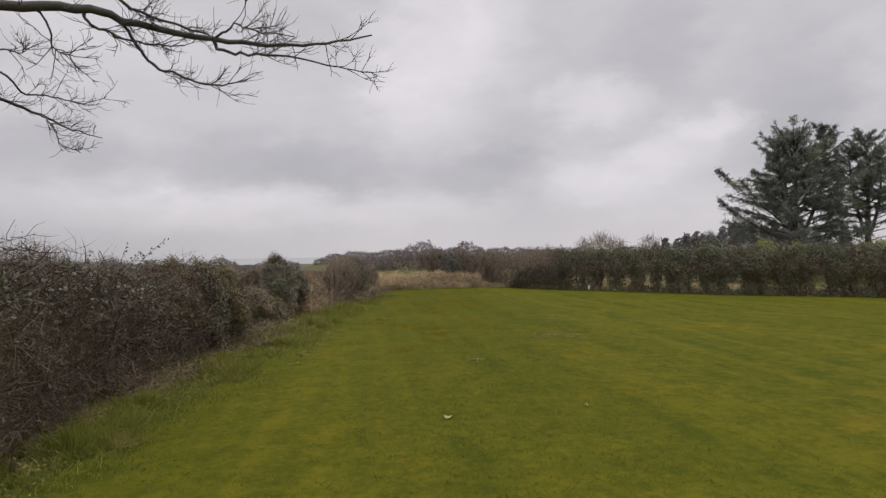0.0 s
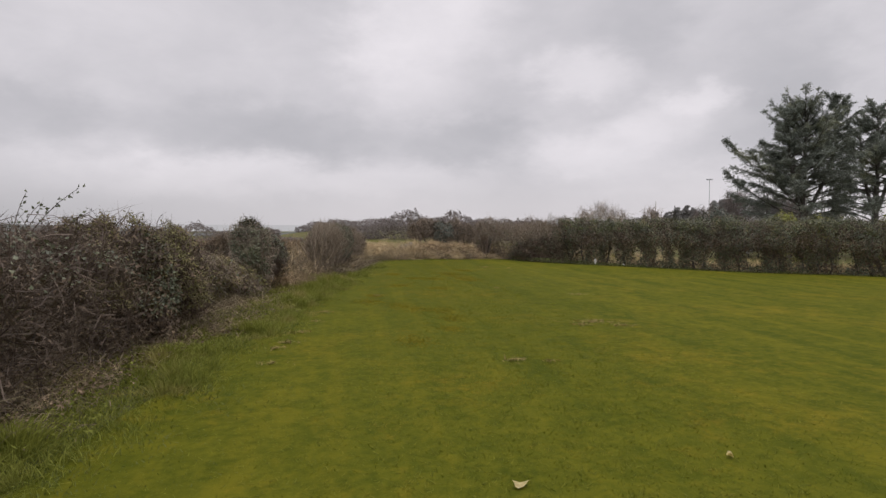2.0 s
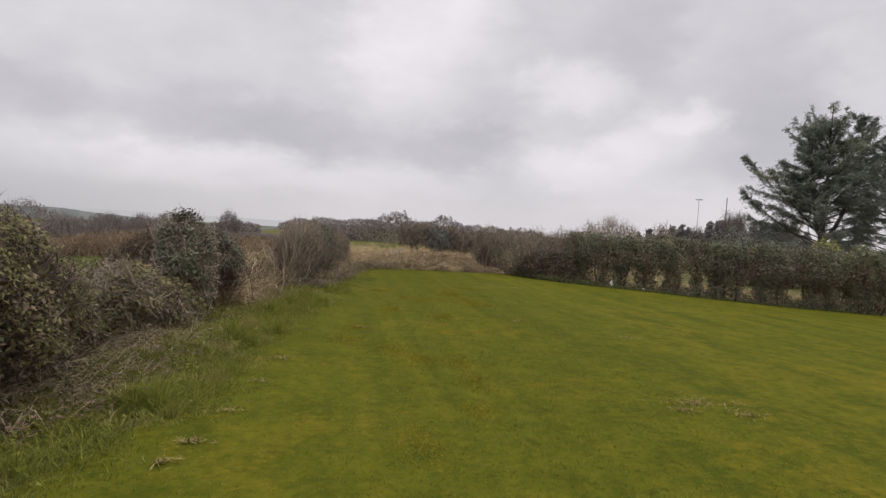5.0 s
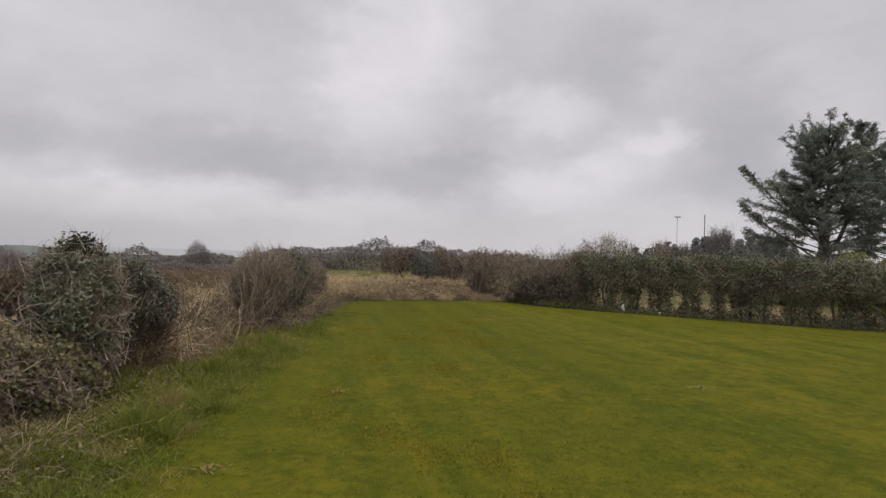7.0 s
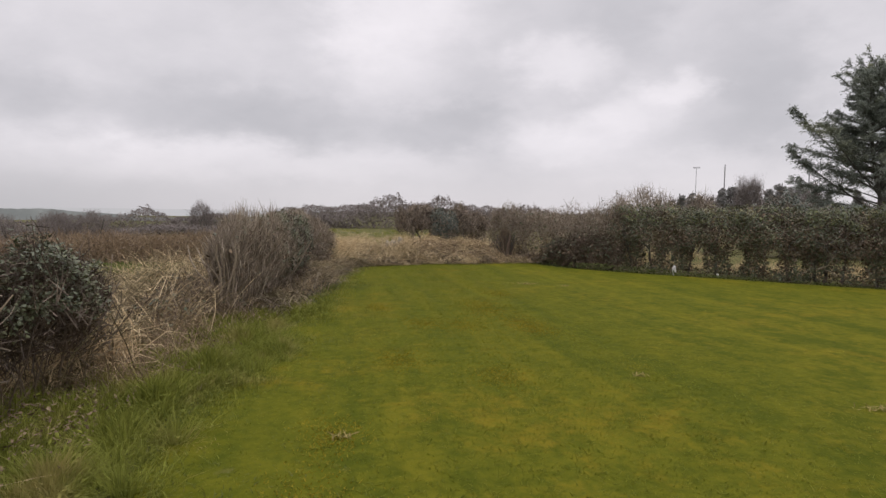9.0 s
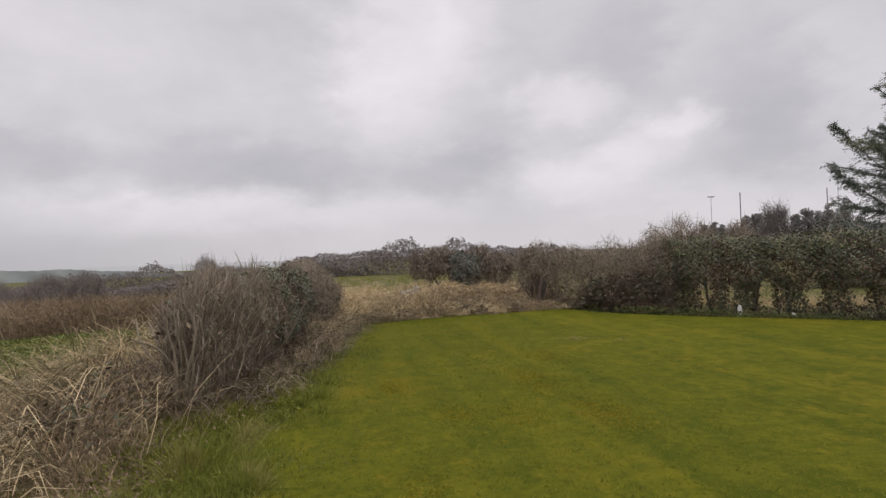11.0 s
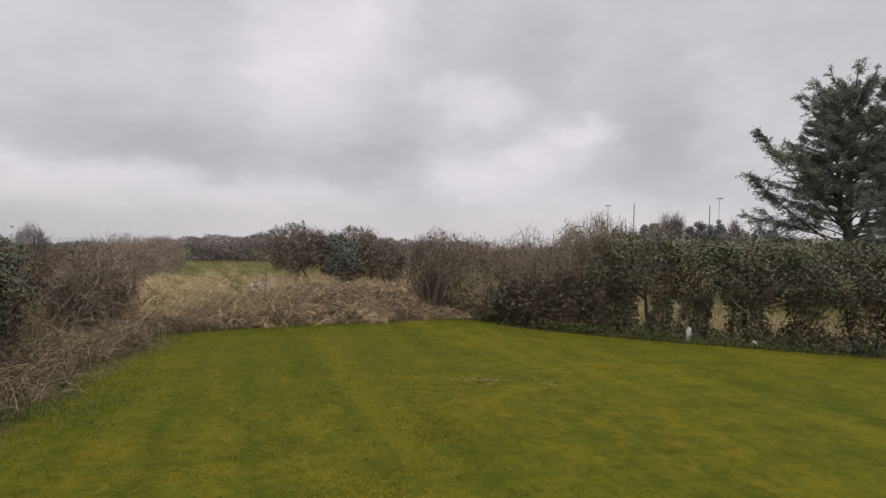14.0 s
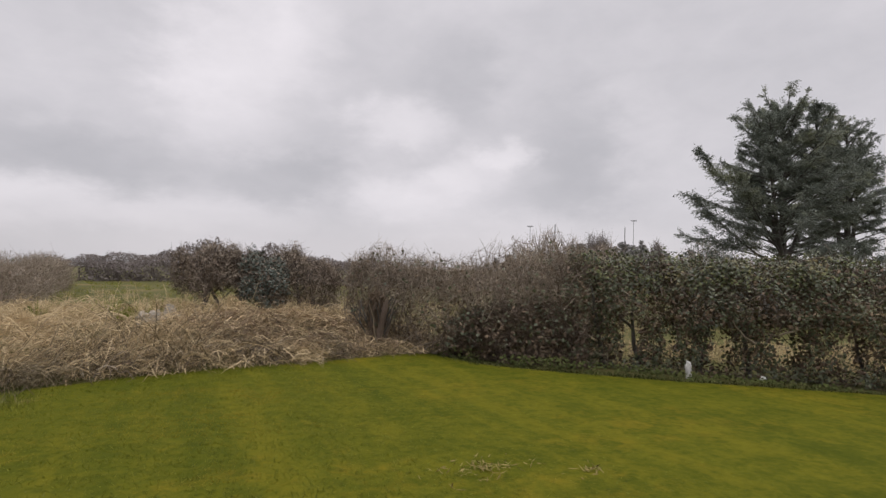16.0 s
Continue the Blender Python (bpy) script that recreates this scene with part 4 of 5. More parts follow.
matted("bank_thatch", "fallen tawny grass on the bank by the lawn", lambda n: along_verge(n, -0.35, -1.9, 17.5, 25.6, 0.1), 80, 44, 0.12, 0.28, 0.0024, M_RUSH, 0.16)
matted("bank_stalks", "thick broken dead stalks sticking out of the bank", lambda n: along_verge(n, -0.55, -2.0, 16.8, 25.6, 0.1), 240, 7, 0.14, 0.3, 0.0042, M_SHOOT, 0.14, 1.6)
matted("bank_brown", "dull brown fallen grass on the bank", lambda n: along_verge(n, -0.34, -2.3, 17.0, 25.6, 0.1), 260, 46, 0.13, 0.3, 0.0027, M_RUSH, 0.18)
matted("bank_briars", "dark briar stems in the fallen grass of the bank", lambda n: along_verge(n, -0.4, -2.3, 16.5, 25.6, 0.1), 240, 30, 0.16, 0.34, 0.0032, M_TWIG, 0.14)
grass_patch("bank_stems", "thin upright dead stems on the bank", 9000, lambda n: along_verge(n, -0.4, -2.2, 17.5, 25.6, 0.14), 0.12, 0.42, 0.005, 0.35, M_STRAW)
tussocks("bank_weeds", "dull green weeds in the fallen grass of the bank", lambda n: along_verge(n, -0.2, -1.6, 17.5, 25.0, 0.12), 200, 0.15, 0.12, 36, M_PASTURE)


def brush_place(n):
    y = rng.uniform(13.8, 25.0, n)
    return lawn_left(y) - 1.25 - 2.2 * rng.beta(1.1, 1.4, n), y


matted("tawny_brush", "tall tawny dead stalks behind the hedge gap", brush_place, 330, 34, 0.17, 0.72, 0.0028, M_STRAW, 0.1, 2.0)
matted("brown_brush", "tall brown dead stalks and briars behind the hedge gap", brush_place, 280, 32, 0.19, 0.78, 0.003, M_RUSH, 0.1, 2.2)
grass_patch("left_pasture", "short green pasture grass beyond the left hedge", 26000, lambda n: (-2.5 - 9 * rng.beta(1, 1.5, n), rng.uniform(9, 25.5, n)), 0.02, 0.06, 0.034, 0.9, M_MEADOW)


def rough_place(n, deep=9.0):
    """The strip of tall dead growth across the field, beyond the pasture."""
    x = -1.6 - 22 * rng.beta(1, 1.3, n)
    return x, 25.5 - 0.25 * (x + 2) * step(-2, -14, x) + rng.normal(0, 0.5, n) + deep * rng.beta(1, 1.5, n)


grass_patch("left_field_grass", "tall tawny dead rushes across the field beyond the hedge", 17000, rough_place, 0.25, 0.75, 0.022, 0.5, M_BRACKEN)
grass_patch("left_field_rushes", "dull brown rushes across the field beyond the hedge", 9000, rough_place, 0.2, 0.7, 0.022, 0.6, M_RUSH)
thicket("bramble_thicket", "low dark bramble bank at the foot of dead rushes", [(-9.5, 26.6, 0.5, 0.6), (-7.2, 26.0, 0.7, 0.85), (-5.4, 25.7, 0.7, 0.75), (-3.6, 25.4, 0.6, 0.7), (-2.2, 25.6, 0.5, 0.8)], 43, 4200, M_BRACKEN, 0.35, 8, 0.4, dead=2600, spread=0.45, bend=0.3)


def foot_ivy(n):
    y = rng.uniform(17, 25.2, n)
    x = np.interp(y, RIGHT_Y, RIGHT_X) + np.abs(rng.normal(0.05, 0.34, n))
    keep = rolls(x * 1.6, y * 2.2) + rng.normal(0, 0.3, n) > 0.25 - 0.5 * step(21, 23, y)
    x, y, n = x[keep], y[keep], int(keep.sum())
    at = on_ground(x, y, rng.uniform(0.02, 0.07 + 0.11 * step(21.5, 23, y), n))
    return leaf_soup(at, rng.normal(0, 0.5, at.shape) + (-0.3, -0.4, 1), rng.uniform(0.035, 0.065, n), rng.uniform(0.03, 0.055, n))


tagged(piece("ground_ivy", foot_ivy(3000), M_CREEPER), "creeping ivy along the right hedge's foot", "ivy", kind="stuff")
grass_patch("hedge_foot_grass", "low grass and ivy along the hedge foot", 6000, lambda n: (lambda y: (np.interp(y, RIGHT_Y, RIGHT_X) + rng.normal(0.12, 0.14, n), y))(rng.uniform(16.2, 25.3, n)), 0.02, 0.08, 0.009, 0.8, M_CREEPER)


def verge_leaves(n):
    x, y = along_verge(n, 0.0, -0.95, 0, 17, 0.12)
    keep = rolls(x * 3, y * 1.4) + rng.normal(0, 0.2, n) > 0.05
    at = on_ground(x[keep], y[keep], rng.uniform(0.03, 0.12, keep.sum()))
    return leaf_soup(at, rng.normal(0, 0.6, at.shape) + (0, 0, 1), rng.uniform(0.02, 0.05, len(at)), rng.uniform(0.012, 0.026, len(at)))


tagged(piece("verge_weeds", verge_leaves(6000), M_VERGE), "small green weed leaves in the verge", "weeds", kind="stuff")


# tufts that stand out of the verge
def tuft(x, y, r, h, n=520):
    a, d = rng.uniform(0, TAU, n), np.abs(rng.normal(0, 0.45, n)) * r
    px, py = x + np.cos(a) * d, y + np.sin(a) * d
    lean = np.stack([np.cos(a), np.sin(a), 0 * a], 1) * (d[:, None] * 0.9 + rng.normal(0, 0.1, (n, 1)))
    hh = h * rng.uniform(0.5, 1.1, n) * np.exp(-((d / r) ** 2) * 0.6)
    ob = piece("grass_tuft", blade_soup(on_ground(px, py, -0.01), hh, lean, 0.008), M_VERGE)
    tagged(ob, "dense dark green grass tuft on the verge", "grass tuft", "tufts along the verge")


for x, y, r, h in ((-1.15, 11.3, 0.3, 0.24), (-1.1, 12.0, 0.28, 0.22), (-1.75, 10.1, 0.34, 0.2), (-1.95, 7.6, 0.3, 0.18), (-2.1, 5.2, 0.32, 0.2), (-0.95, 13.3, 0.3, 0.24), (-0.75, 14.2, 0.28, 0.24), (-1.45, 9.0, 0.28, 0.16), (-0.65, 15.2, 0.3, 0.24), (-2.2, 4.0, 0.34, 0.2), (-2.0, 9.5, 0.3, 0.2), (-1.7, 10.9, 0.26, 0.18)):
    tuft(x, y, r, h)


# ---- small things on the lawn ----
def fallen_leaf(x, y, size, turn):
    bm = bmesh.new()
    n = 12
    rim = [bm.verts.new((math.cos(a) * size * (1 + 0.18 * math.cos(3 * a)), math.sin(a) * size * 0.62, 0.012 + 0.012 * math.cos(2 * a + 1))) for a in (i * TAU / n for i in range(n))]
    mid = bm.verts.new((0, 0, 0.004))
    for i in range(n):
        bm.faces.new((mid, rim[i], rim[(i + 1) % n]))
    me = bpy.data.meshes.new("fallen_leaf")
    bmesh.ops.solidify(bm, geom=bm.faces[:], thickness=0.002)
    bm.to_mesh(me)
    bm.free()
    me.materials.append(M_LEAF)
    ob = new("fallen_leaf", me)
    ob.matrix_basis = pose(x, y, float(ground_z(x, y)) + 0.018, 6, 4, turn)
    tagged(ob, "curled pale yellow leaf lying on the lawn", "leaf", "fallen leaves")


fallen_leaf(0.70, 4.30, 0.046, 20)
fallen_leaf(2.02, 4.51, 0.028, 75)


def lump(name, label, category, x, y, size, material, seed, rz=0):
    """A rough stone: a ball of facets, pressed flat and broken by noise."""
    bm = bmesh.new()
    bmesh.ops.create_icosphere(bm, subdivisions=2, radius=1)
    for v in bm.verts:
        k = 1 + 0.6 * noise.noise(v.co * 1.6 + Vector((seed, 0, 0))) + 0.22 * noise.noise(v.co * 5 + Vector((0, seed, 0)))
        v.co = Vector((v.co.x * size[0], v.co.y * size[1], v.co.z * size[2])) * k
    me = bpy.data.meshes.new(name)
    bm.to_mesh(me)
    bm.free()
    me.materials.append(material)
    ob = new(name, me)
    ob.matrix_basis = pose(x, y, float(ground_z(x, y)) + size[2] * (0.45 if name == "rubble" else 0.75), 0, 0, rz)
    return tagged(ob, label, category)


lump("stone", "upright white stone at the hedge foot", "stone", 9.12, 22.5, (0.052, 0.05, 0.13), M_STONE, 3, 20)
lump("stone", "small pale stone under the ivy hedge", "stone", 10.0, 21.95, (0.045, 0.045, 0.05), M_STONE, 9)
for rx, ry, size, seed in ((2.25, 26.9, (0.12, 0.09, 0.15), 5), (2.45, 26.95, (0.10, 0.08, 0.13), 6), (2.06, 26.95, (0.09, 0.07, 0.09), 7), (2.34, 26.8, (0.06, 0.05, 0.06), 8), (2.14, 26.78, (0.05, 0.05, 0.05), 11), (2.55, 26.9, (0.05, 0.06, 0.07), 14), (2.0, 26.85, (0.04, 0.05, 0.05), 17)):
    lump("rubble", "grey-white rubble half buried in dead grass", "rubble", rx, ry, size, M_RUBBLE, seed, 30 * seed)


def moss_patch(x, y, r):
    """A loose patch of yellow moss and thin grass in the mown lawn, drawn out along the mower's way."""
    n = int(2600 * r)
    px, py = x + rng.normal(0, 0.42, n) * r, y + rng.normal(0, 0.7, n) * r
    at = on_ground(px, py, 0.005)
    tip = at + rng.normal(0, 0.014, (n, 3)) * (1, 1, 0)
    tip[:, 2] += rng.uniform(0.005, 0.016, n)
    turn = rng.uniform(0, TAU, n)
    side = np.stack([np.cos(turn), np.sin(turn), 0 * turn], 1) * rng.uniform(0.003, 0.007, n)[:, None]
    ob = piece("moss_patch", (np.stack([at - side, at + side, tip], 1).reshape(-1, 3), np.arange(3 * n).reshape(-1, 3)), M_MOSS)
    ob["kind"] = "stuff"
    tagged(ob, "loose patch of yellow moss in the mown lawn", "moss", "moss patches in the lawn")


for x, y, r in ((0.15, 11.6, 0.3), (0.66, 11.05, 0.32), (0.9, 10.6, 0.25), (1.28, 10.46, 0.26), (2.5, 16.95, 0.5), (1.93, 15.9, 0.4), (2.74, 16.0, 0.36), (1.44, 16.1, 0.3), (2.75, 15.5, 0.3), (0.98, 17.3, 0.26), (0.58, 8.15, 0.28), (1.13, 8.85, 0.2), (1.32, 9.73, 0.26), (2.54, 17.5, 0.36), (0.29, 12.5, 0.26), (3.2, 18.6, 0.4), (1.7, 13.6, 0.3), (0.9, 14.3, 0.3)):
    moss_patch(x, y, r)


def scuff(x, y, r, n, label):
    """A scratched spot of dead grass and crumbs of soil on the lawn."""
    a, d = rng.uniform(0, TAU, n), np.abs(rng.normal(0, 0.5, n)) * r
    at = on_ground(x + np.cos(a) * d * 1.5, y + np.sin(a) * d * 0.8, 0.012)
    at[:, 2] += rng.uniform(0, 0.012, n)
    at[:, 2] += 0.008 * np.exp(-((d / r) ** 2) * 2)
    bits = leaf_soup(at, rng.normal(0, 0.6, at.shape) + (0, 0, 1), rng.uniform(0.03, 0.09, n), rng.uniform(0.004, 0.011, n))
    tagged(piece("dead_grass_scuff", bits, M_SCUFF), label, "dead grass", "scuffed spots on the lawn")


for x, y, r, n in ((3.17, 9.07, 0.3, 170), (2.9, 8.85, 0.16, 50), (1.44, 6.95, 0.14, 60), (1.75, 6.85, 0.08, 26), (-0.75, 8.8, 0.14, 50), (-0.53, 10.5, 0.14, 60), (-0.95, 7.9, 0.13, 60), (-0.9, 7.2, 0.1, 36), (4.2, 20.0, 0.34, 120), (4.3, 12.4, 0.2, 60), (-0.62, 9.6, 0.1, 30), (-0.86, 8.2, 0.12, 60), (3.45, 8.75, 0.16, 60), (4.9, 19.75, 0.14, 40), (0.35, 12.45, 0.08, 24), (2.9, 13.4, 0.07, 20)):
    scuff(x, y, r, n, "scratched tuft of pale dead grass on the lawn")


# ---- trees ----
def bare_tree():
    """The tree beside the start, whose bare boughs hang over the hedge."""
    root = thing("bare_tree", "leafless grey tree with boughs hanging over the hedge", "tree")
    trunk = np.array([[(-5.3, 3.4, -0.1), (-5.25, 3.4, 0.8), (-5.15, 3.45, 1.7), (-5.2, 3.5, 2.8), (-5.1, 3.5, 4.0), (-5.2, 3.5, 5.6), (-5.1, 3.6, 7.5)]])
    piece("trunk", tubes(trunk, np.array([[0.26, 0.21, 0.19, 0.17, 0.14, 0.09, 0.03]]), 12), M_BARK, root, smooth=True)
    boughs = [
        ([(-5.15, 3.45, 2.2), (-4.0, 3.0, 2.7), (-2.9, 2.9, 2.85), (-2.07, 3.0, 2.92), (-1.7, 3.2, 3.0), (-1.49, 3.3, 2.95), (-1.0, 3.5, 2.93), (-0.63, 3.6, 2.94), (-0.27, 3.6, 2.96), (0.09, 3.6, 3.04)], 0.045, 0.006),
        ([(-1.01, 3.5, 2.94), (-0.96, 3.5, 2.85), (-0.79, 3.6, 2.87), (-0.5, 3.8, 2.94), (-0.22, 4.0, 2.93), (0.07, 4.1, 2.93)], 0.013, 0.004),
        ([(-1.52, 3.3, 2.96), (-1.46, 3.35, 2.83), (-1.37, 3.4, 2.7), (-1.15, 3.4, 2.63), (-0.95, 3.4, 2.58), (-0.76, 3.4, 2.63)], 0.013, 0.004),
        ([(-1.73, 3.2, 3.0), (-1.7, 3.2, 2.92), (-1.58, 3.3, 2.87), (-1.4, 3.4, 2.84), (-1.18, 3.5, 2.89)], 0.011, 0.004),
        ([(-1.8, 3.1, 3.3), (-1.52, 3.2, 3.06), (-1.37, 3.3, 3.0), (-1.15, 3.4, 2.97), (-1.0, 3.5, 2.95)], 0.012, 0.007),
        ([(-1.94, 3.1, 2.95), (-1.86, 3.1, 2.84), (-1.88, 3.2, 2.72), (-1.78, 3.2, 2.7)], 0.008, 0.003),
        ([(-1.0, 3.5, 2.94), (-0.84, 3.4, 3.01), (-0.71, 3.4, 2.96), (-0.45, 3.4, 2.93)], 0.009, 0.003),
        ([(-5.2, 3.5, 2.9), (-4.3, 4.4, 3.1), (-3.6, 4.8, 2.95), (-3.24, 5.0, 2.89), (-3.04, 5.3, 2.81), (-2.96, 5.6, 2.75), (-2.72, 5.8, 2.7)], 0.03, 0.004),
        ([(-3.6, 4.8, 2.95), (-3.0, 4.6, 3.04), (-2.94, 4.8, 2.87), (-2.81, 5.0, 2.92), (-2.66, 5.2, 2.9), (-2.45, 5.3, 3.0)], 0.012, 0.003),
        ([(-3.04, 5.3, 2.81), (-2.88, 5.0, 2.73), (-2.74, 4.9, 2.62), (-2.64, 4.8, 2.45), (-2.43, 4.7, 2.35)], 0.008, 0.003),
        ([(-3.6, 4.8, 2.95), (-2.88, 4.4, 3.14), (-2.81, 4.5, 3.13), (-2.78, 4.6, 3.25)], 0.01, 0.003),
        ([(-5.2, 3.5, 3.6), (-4.4, 2.6, 4.6), (-3.4, 2.2, 5.2), (-2.4, 2.2, 5.4)], 0.05, 0.01),
        ([(-5.15, 3.5, 4.4), (-5.9, 4.2, 5.3), (-6.8, 4.8, 6.0)], 0.05, 0.01),
    ]
    for pts, r0, r1 in boughs:
        pts = np.array(pts)
        t = np.linspace(0, len(pts) - 1, 4 * len(pts))
        P = np.stack([np.interp(t, np.arange(len(pts)), c) for c in pts.T], 1)
        P[1:-1] = (P[:-2] + 2 * P[1:-1] + P[2:]) / 4
        P[1:] += rng.normal(0, 0.006, P[1:].shape)
        bough = piece("bough", tubes(P[None], np.linspace(r0, r1, len(P))[None], 6), M_BARK, root, smooth=True)
        # side twigs in the bough's further part, and twiglets on them
        n = 3 * len(pts)
        some = rng.integers(len(P) // 3, len(P) - 1, n)
        along = unit(P[np.minimum(some + 1, len(P) - 1)] - P[some - 1])
        way = along * 0.9 + rng.normal(0, 0.55, (n, 3)) * (1, 1, 0.8)
        A = wander(P[some], way, rng.uniform(0.12, 0.36, n), 5, 0.22, 0.1)
        B = wander(A[:, 2:4].reshape(-1, 3).repeat(2, 0), rng.normal(0, 0.6, (4 * n, 3)) + np.repeat(unit(A[:, 4] - A[:, 2]), 4, 0), rng.uniform(0.05, 0.18, 4 * n), 4, 0.25, 0.14)
        twig = merge(tubes(A, 0.0032 * np.linspace(1.2, 0.5, 5)[None] * np.ones((n, 1))), tubes(B, 0.0018 * np.linspace(1.2, 0.7, 4)[None] * np.ones((4 * n, 1))))
        piece("twig_mass", twig, M_BARK, bough)


bare_tree()


def spruce(name, label, x, y, leaders, reach, seed, long_boughs=()):
    """A broad garden spruce with several leaders: boughs rise outwards, bare inside, hung with drooping sprays."""
    global rng
    rng = np.random.default_rng(seed)
    z0 = float(ground_z(x, y))
    root = thing(name, label, "tree", "spruces behind the hedge")
    k = 9
    t9 = np.linspace(0, 1, 9)
    boughs, limbs, sprays, ways = [], [], [], []

    def clothe(P, r, bare):
        """Side limbs on a bough, and needle sprays combed along them."""
        m = int(8 + 8 * r)
        tt = 1 - (1 - bare) * rng.uniform(0, 1, m) ** 0.85
        base = np.stack([np.interp(tt, t9, c) for c in P.T], 1)
        side = rng.choice([-1, 1], m)[:, None]
        ahead = unit(P[8] - P[4])
        across = unit(np.cross(ahead, (0, 0, 1)))
        way = ahead * rng.uniform(0.55, 1.0, (m, 1)) + across * side * rng.uniform(0.25, 0.85, (m, 1)) + rng.normal(0, 0.22, (m, 3)) - (0, 0, 0.22)
        L = (0.2 + 0.3 * r * (1.04 - tt) ** 0.7) * rng.uniform(0.4, 1.4, m)
        Q = wander(base, way, L, 5, 0.18, -0.02)
        limbs.append(Q)
        q = 32
        g1 = rng.uniform(0, 1, (m, q)) * 4
        k0 = np.minimum(g1.astype(int), 3)
        w1 = (g1 - k0)[..., None]
        row_no = np.arange(m)[:, None]
        at = Q[row_no, k0] * (1 - w1) + Q[row_no, k0 + 1] * w1
        comb = unit(Q[row_no, k0 + 1] - Q[row_no, k0]) + rng.normal(0, 0.5, at.shape) - (0, 0, 0.4)
        at = at + rng.normal(0, 0.045, at.shape)
        e = 30
        te = rng.uniform(max(bare, 0.3), 1.0, e)
        tip = np.stack([np.interp(te, t9, c) for c in P.T], 1) + rng.normal(0, 0.03, (e, 3))
        sprays.extend([at.reshape(-1, 3), tip])
        ways.extend([comb.reshape(-1, 3), ahead + rng.normal(0, 0.4, (e, 3))])

    for number, (dx, dy, top, low, share, count) in enumerate(leaders):
        h = np.linspace(0, 1, k)
        # side leaders leave the trunk low down, swing out and rise beside it
        zz = -0.1 + (top + 0.1) * h if not number else low + (top - low) * h
        swing = h if not number else np.clip(h * 1.7, 0, 1) ** 0.7
        stem = np.stack([x + dx * swing + 0.1 * np.sin(zz * 0.9 + seed + number) * h, y + dy * swing, z0 + zz], 1)
        thick = 0.24 if not number else 0.12
        piece("trunk" if not number else "side_stem", tubes(stem[None], np.linspace(thick, 0.025, k)[None], 10), M_BARK, root, smooth=True)
        # needles all round the leader's own tip
        up = rng.uniform(0.8, 1.0, 150)
        sprays.append(np.stack([np.interp(up, h, col) for col in stem.T], 1) + rng.normal(0, 0.03, (150, 3)))
        ways.append(rng.normal(0, 0.6, (150, 3)) + (0, 0, 0.7))
        for i in range(count):
            f = (i + rng.uniform(0, 1)) / count
            g = 0.1 + 0.9 * f if not number else 0.25 + 0.75 * f
            c = np.array([np.interp(g, h, col) for col in stem.T])
            a = i * 2.399 + rng.normal(0, 0.35) + number
            shape = np.interp(f, [0, 0.15, 0.35, 0.6, 0.8, 0.93, 1.0], [0.92, 1.0, 0.88, 0.6, 0.4, 0.24, 0.09])
            r = reach * share * shape * rng.uniform(0.5, 1.12)
            rise = np.interp(f, [0, 0.3, 0.7, 1], [0.24, 0.42, 0.7, 1.5]) * rng.uniform(0.7, 1.3)
            sway = np.cumsum(rng.normal(0, 0.06 * r / 4, (9, 3)), 0) * t9[:, None]
            P = np.stack([c[0] + np.cos(a) * r * t9, c[1] + np.sin(a) * r * t9, c[2] + r * (rise * t9 - 0.2 * (1 - f) * t9**2 + 0.06 * t9**5)], 1) + sway
            boughs.append(P)
            clothe(P, r, 0.5 - 0.38 * f)
    for ex, ey, ez, start in long_boughs:
        c, e = np.array([x, y, z0 + start]), np.array([ex, ey, ez])
        P = c + (e - c) * t9[:, None] - np.array([0, 0, 1]) * (0.35 * np.sin(np.pi * t9) * t9)[:, None]
        boughs.append(P)
        clothe(P, 4.2, 0.42)
        clothe(P, 2.5, 0.7)
    boughs, limbs = np.array(boughs), np.concatenate(limbs)
    R = np.linspace(0.05, 0.008, 9)[None] * rng.uniform(0.6, 1.2, (len(boughs), 1))
    for bough_path, radius in zip(boughs, R):
        piece("bough", tubes(bough_path[None], radius[None], 5), M_BARK, root)
    piece("twig_mass", strips(limbs, np.linspace(0.014, 0.005, 5)[None] * np.ones((len(limbs), 1))), M_BARK, root)
    at, way = np.concatenate(sprays), unit(np.concatenate(ways))
    size = rng.uniform(0.075, 0.16, len(at))
    face = np.cross(way, rng.normal(0, 1, at.shape)) + (0, 0, 0.4)
    piece("needles", leaf_soup(at + way * size[:, None] * 0.4, face, size, size * 0.23, 0.4, way), M_FIR, root, "dark blue-green needle sprays")


# each leader: offset, height, where it leaves the trunk, share of the reach, boughs
spruce("spruce", "tall dark spruce with several leaders and wide rising boughs", 26.4, 32.2, ((0.0, 0.0, 8.85, 0, 1.0, 96), (-1.3, -0.3, 8.4, 2.6, 0.45, 40), (1.75, -0.4, 9.35, 2.4, 0.48, 46), (0.3, 1.2, 8.7, 3.0, 0.5, 30)), 4.3, 21, ((21.5, 32.5, 6.55, 3.0), (21.8, 33.0, 4.75, 1.9), (22.4, 31.6, 5.7, 2.7)))
spruce("spruce", "dark spruce standing close beside another", 31.6, 32.4, ((0.0, 0.0, 8.8, 0, 1.0, 70), (-0.9, 0.3, 8.2, 2.6, 0.5, 30), (1.2, 0.2, 8.0, 2.6, 0.5, 30)), 4.0, 34)
rng = np.random.default_rng(77)


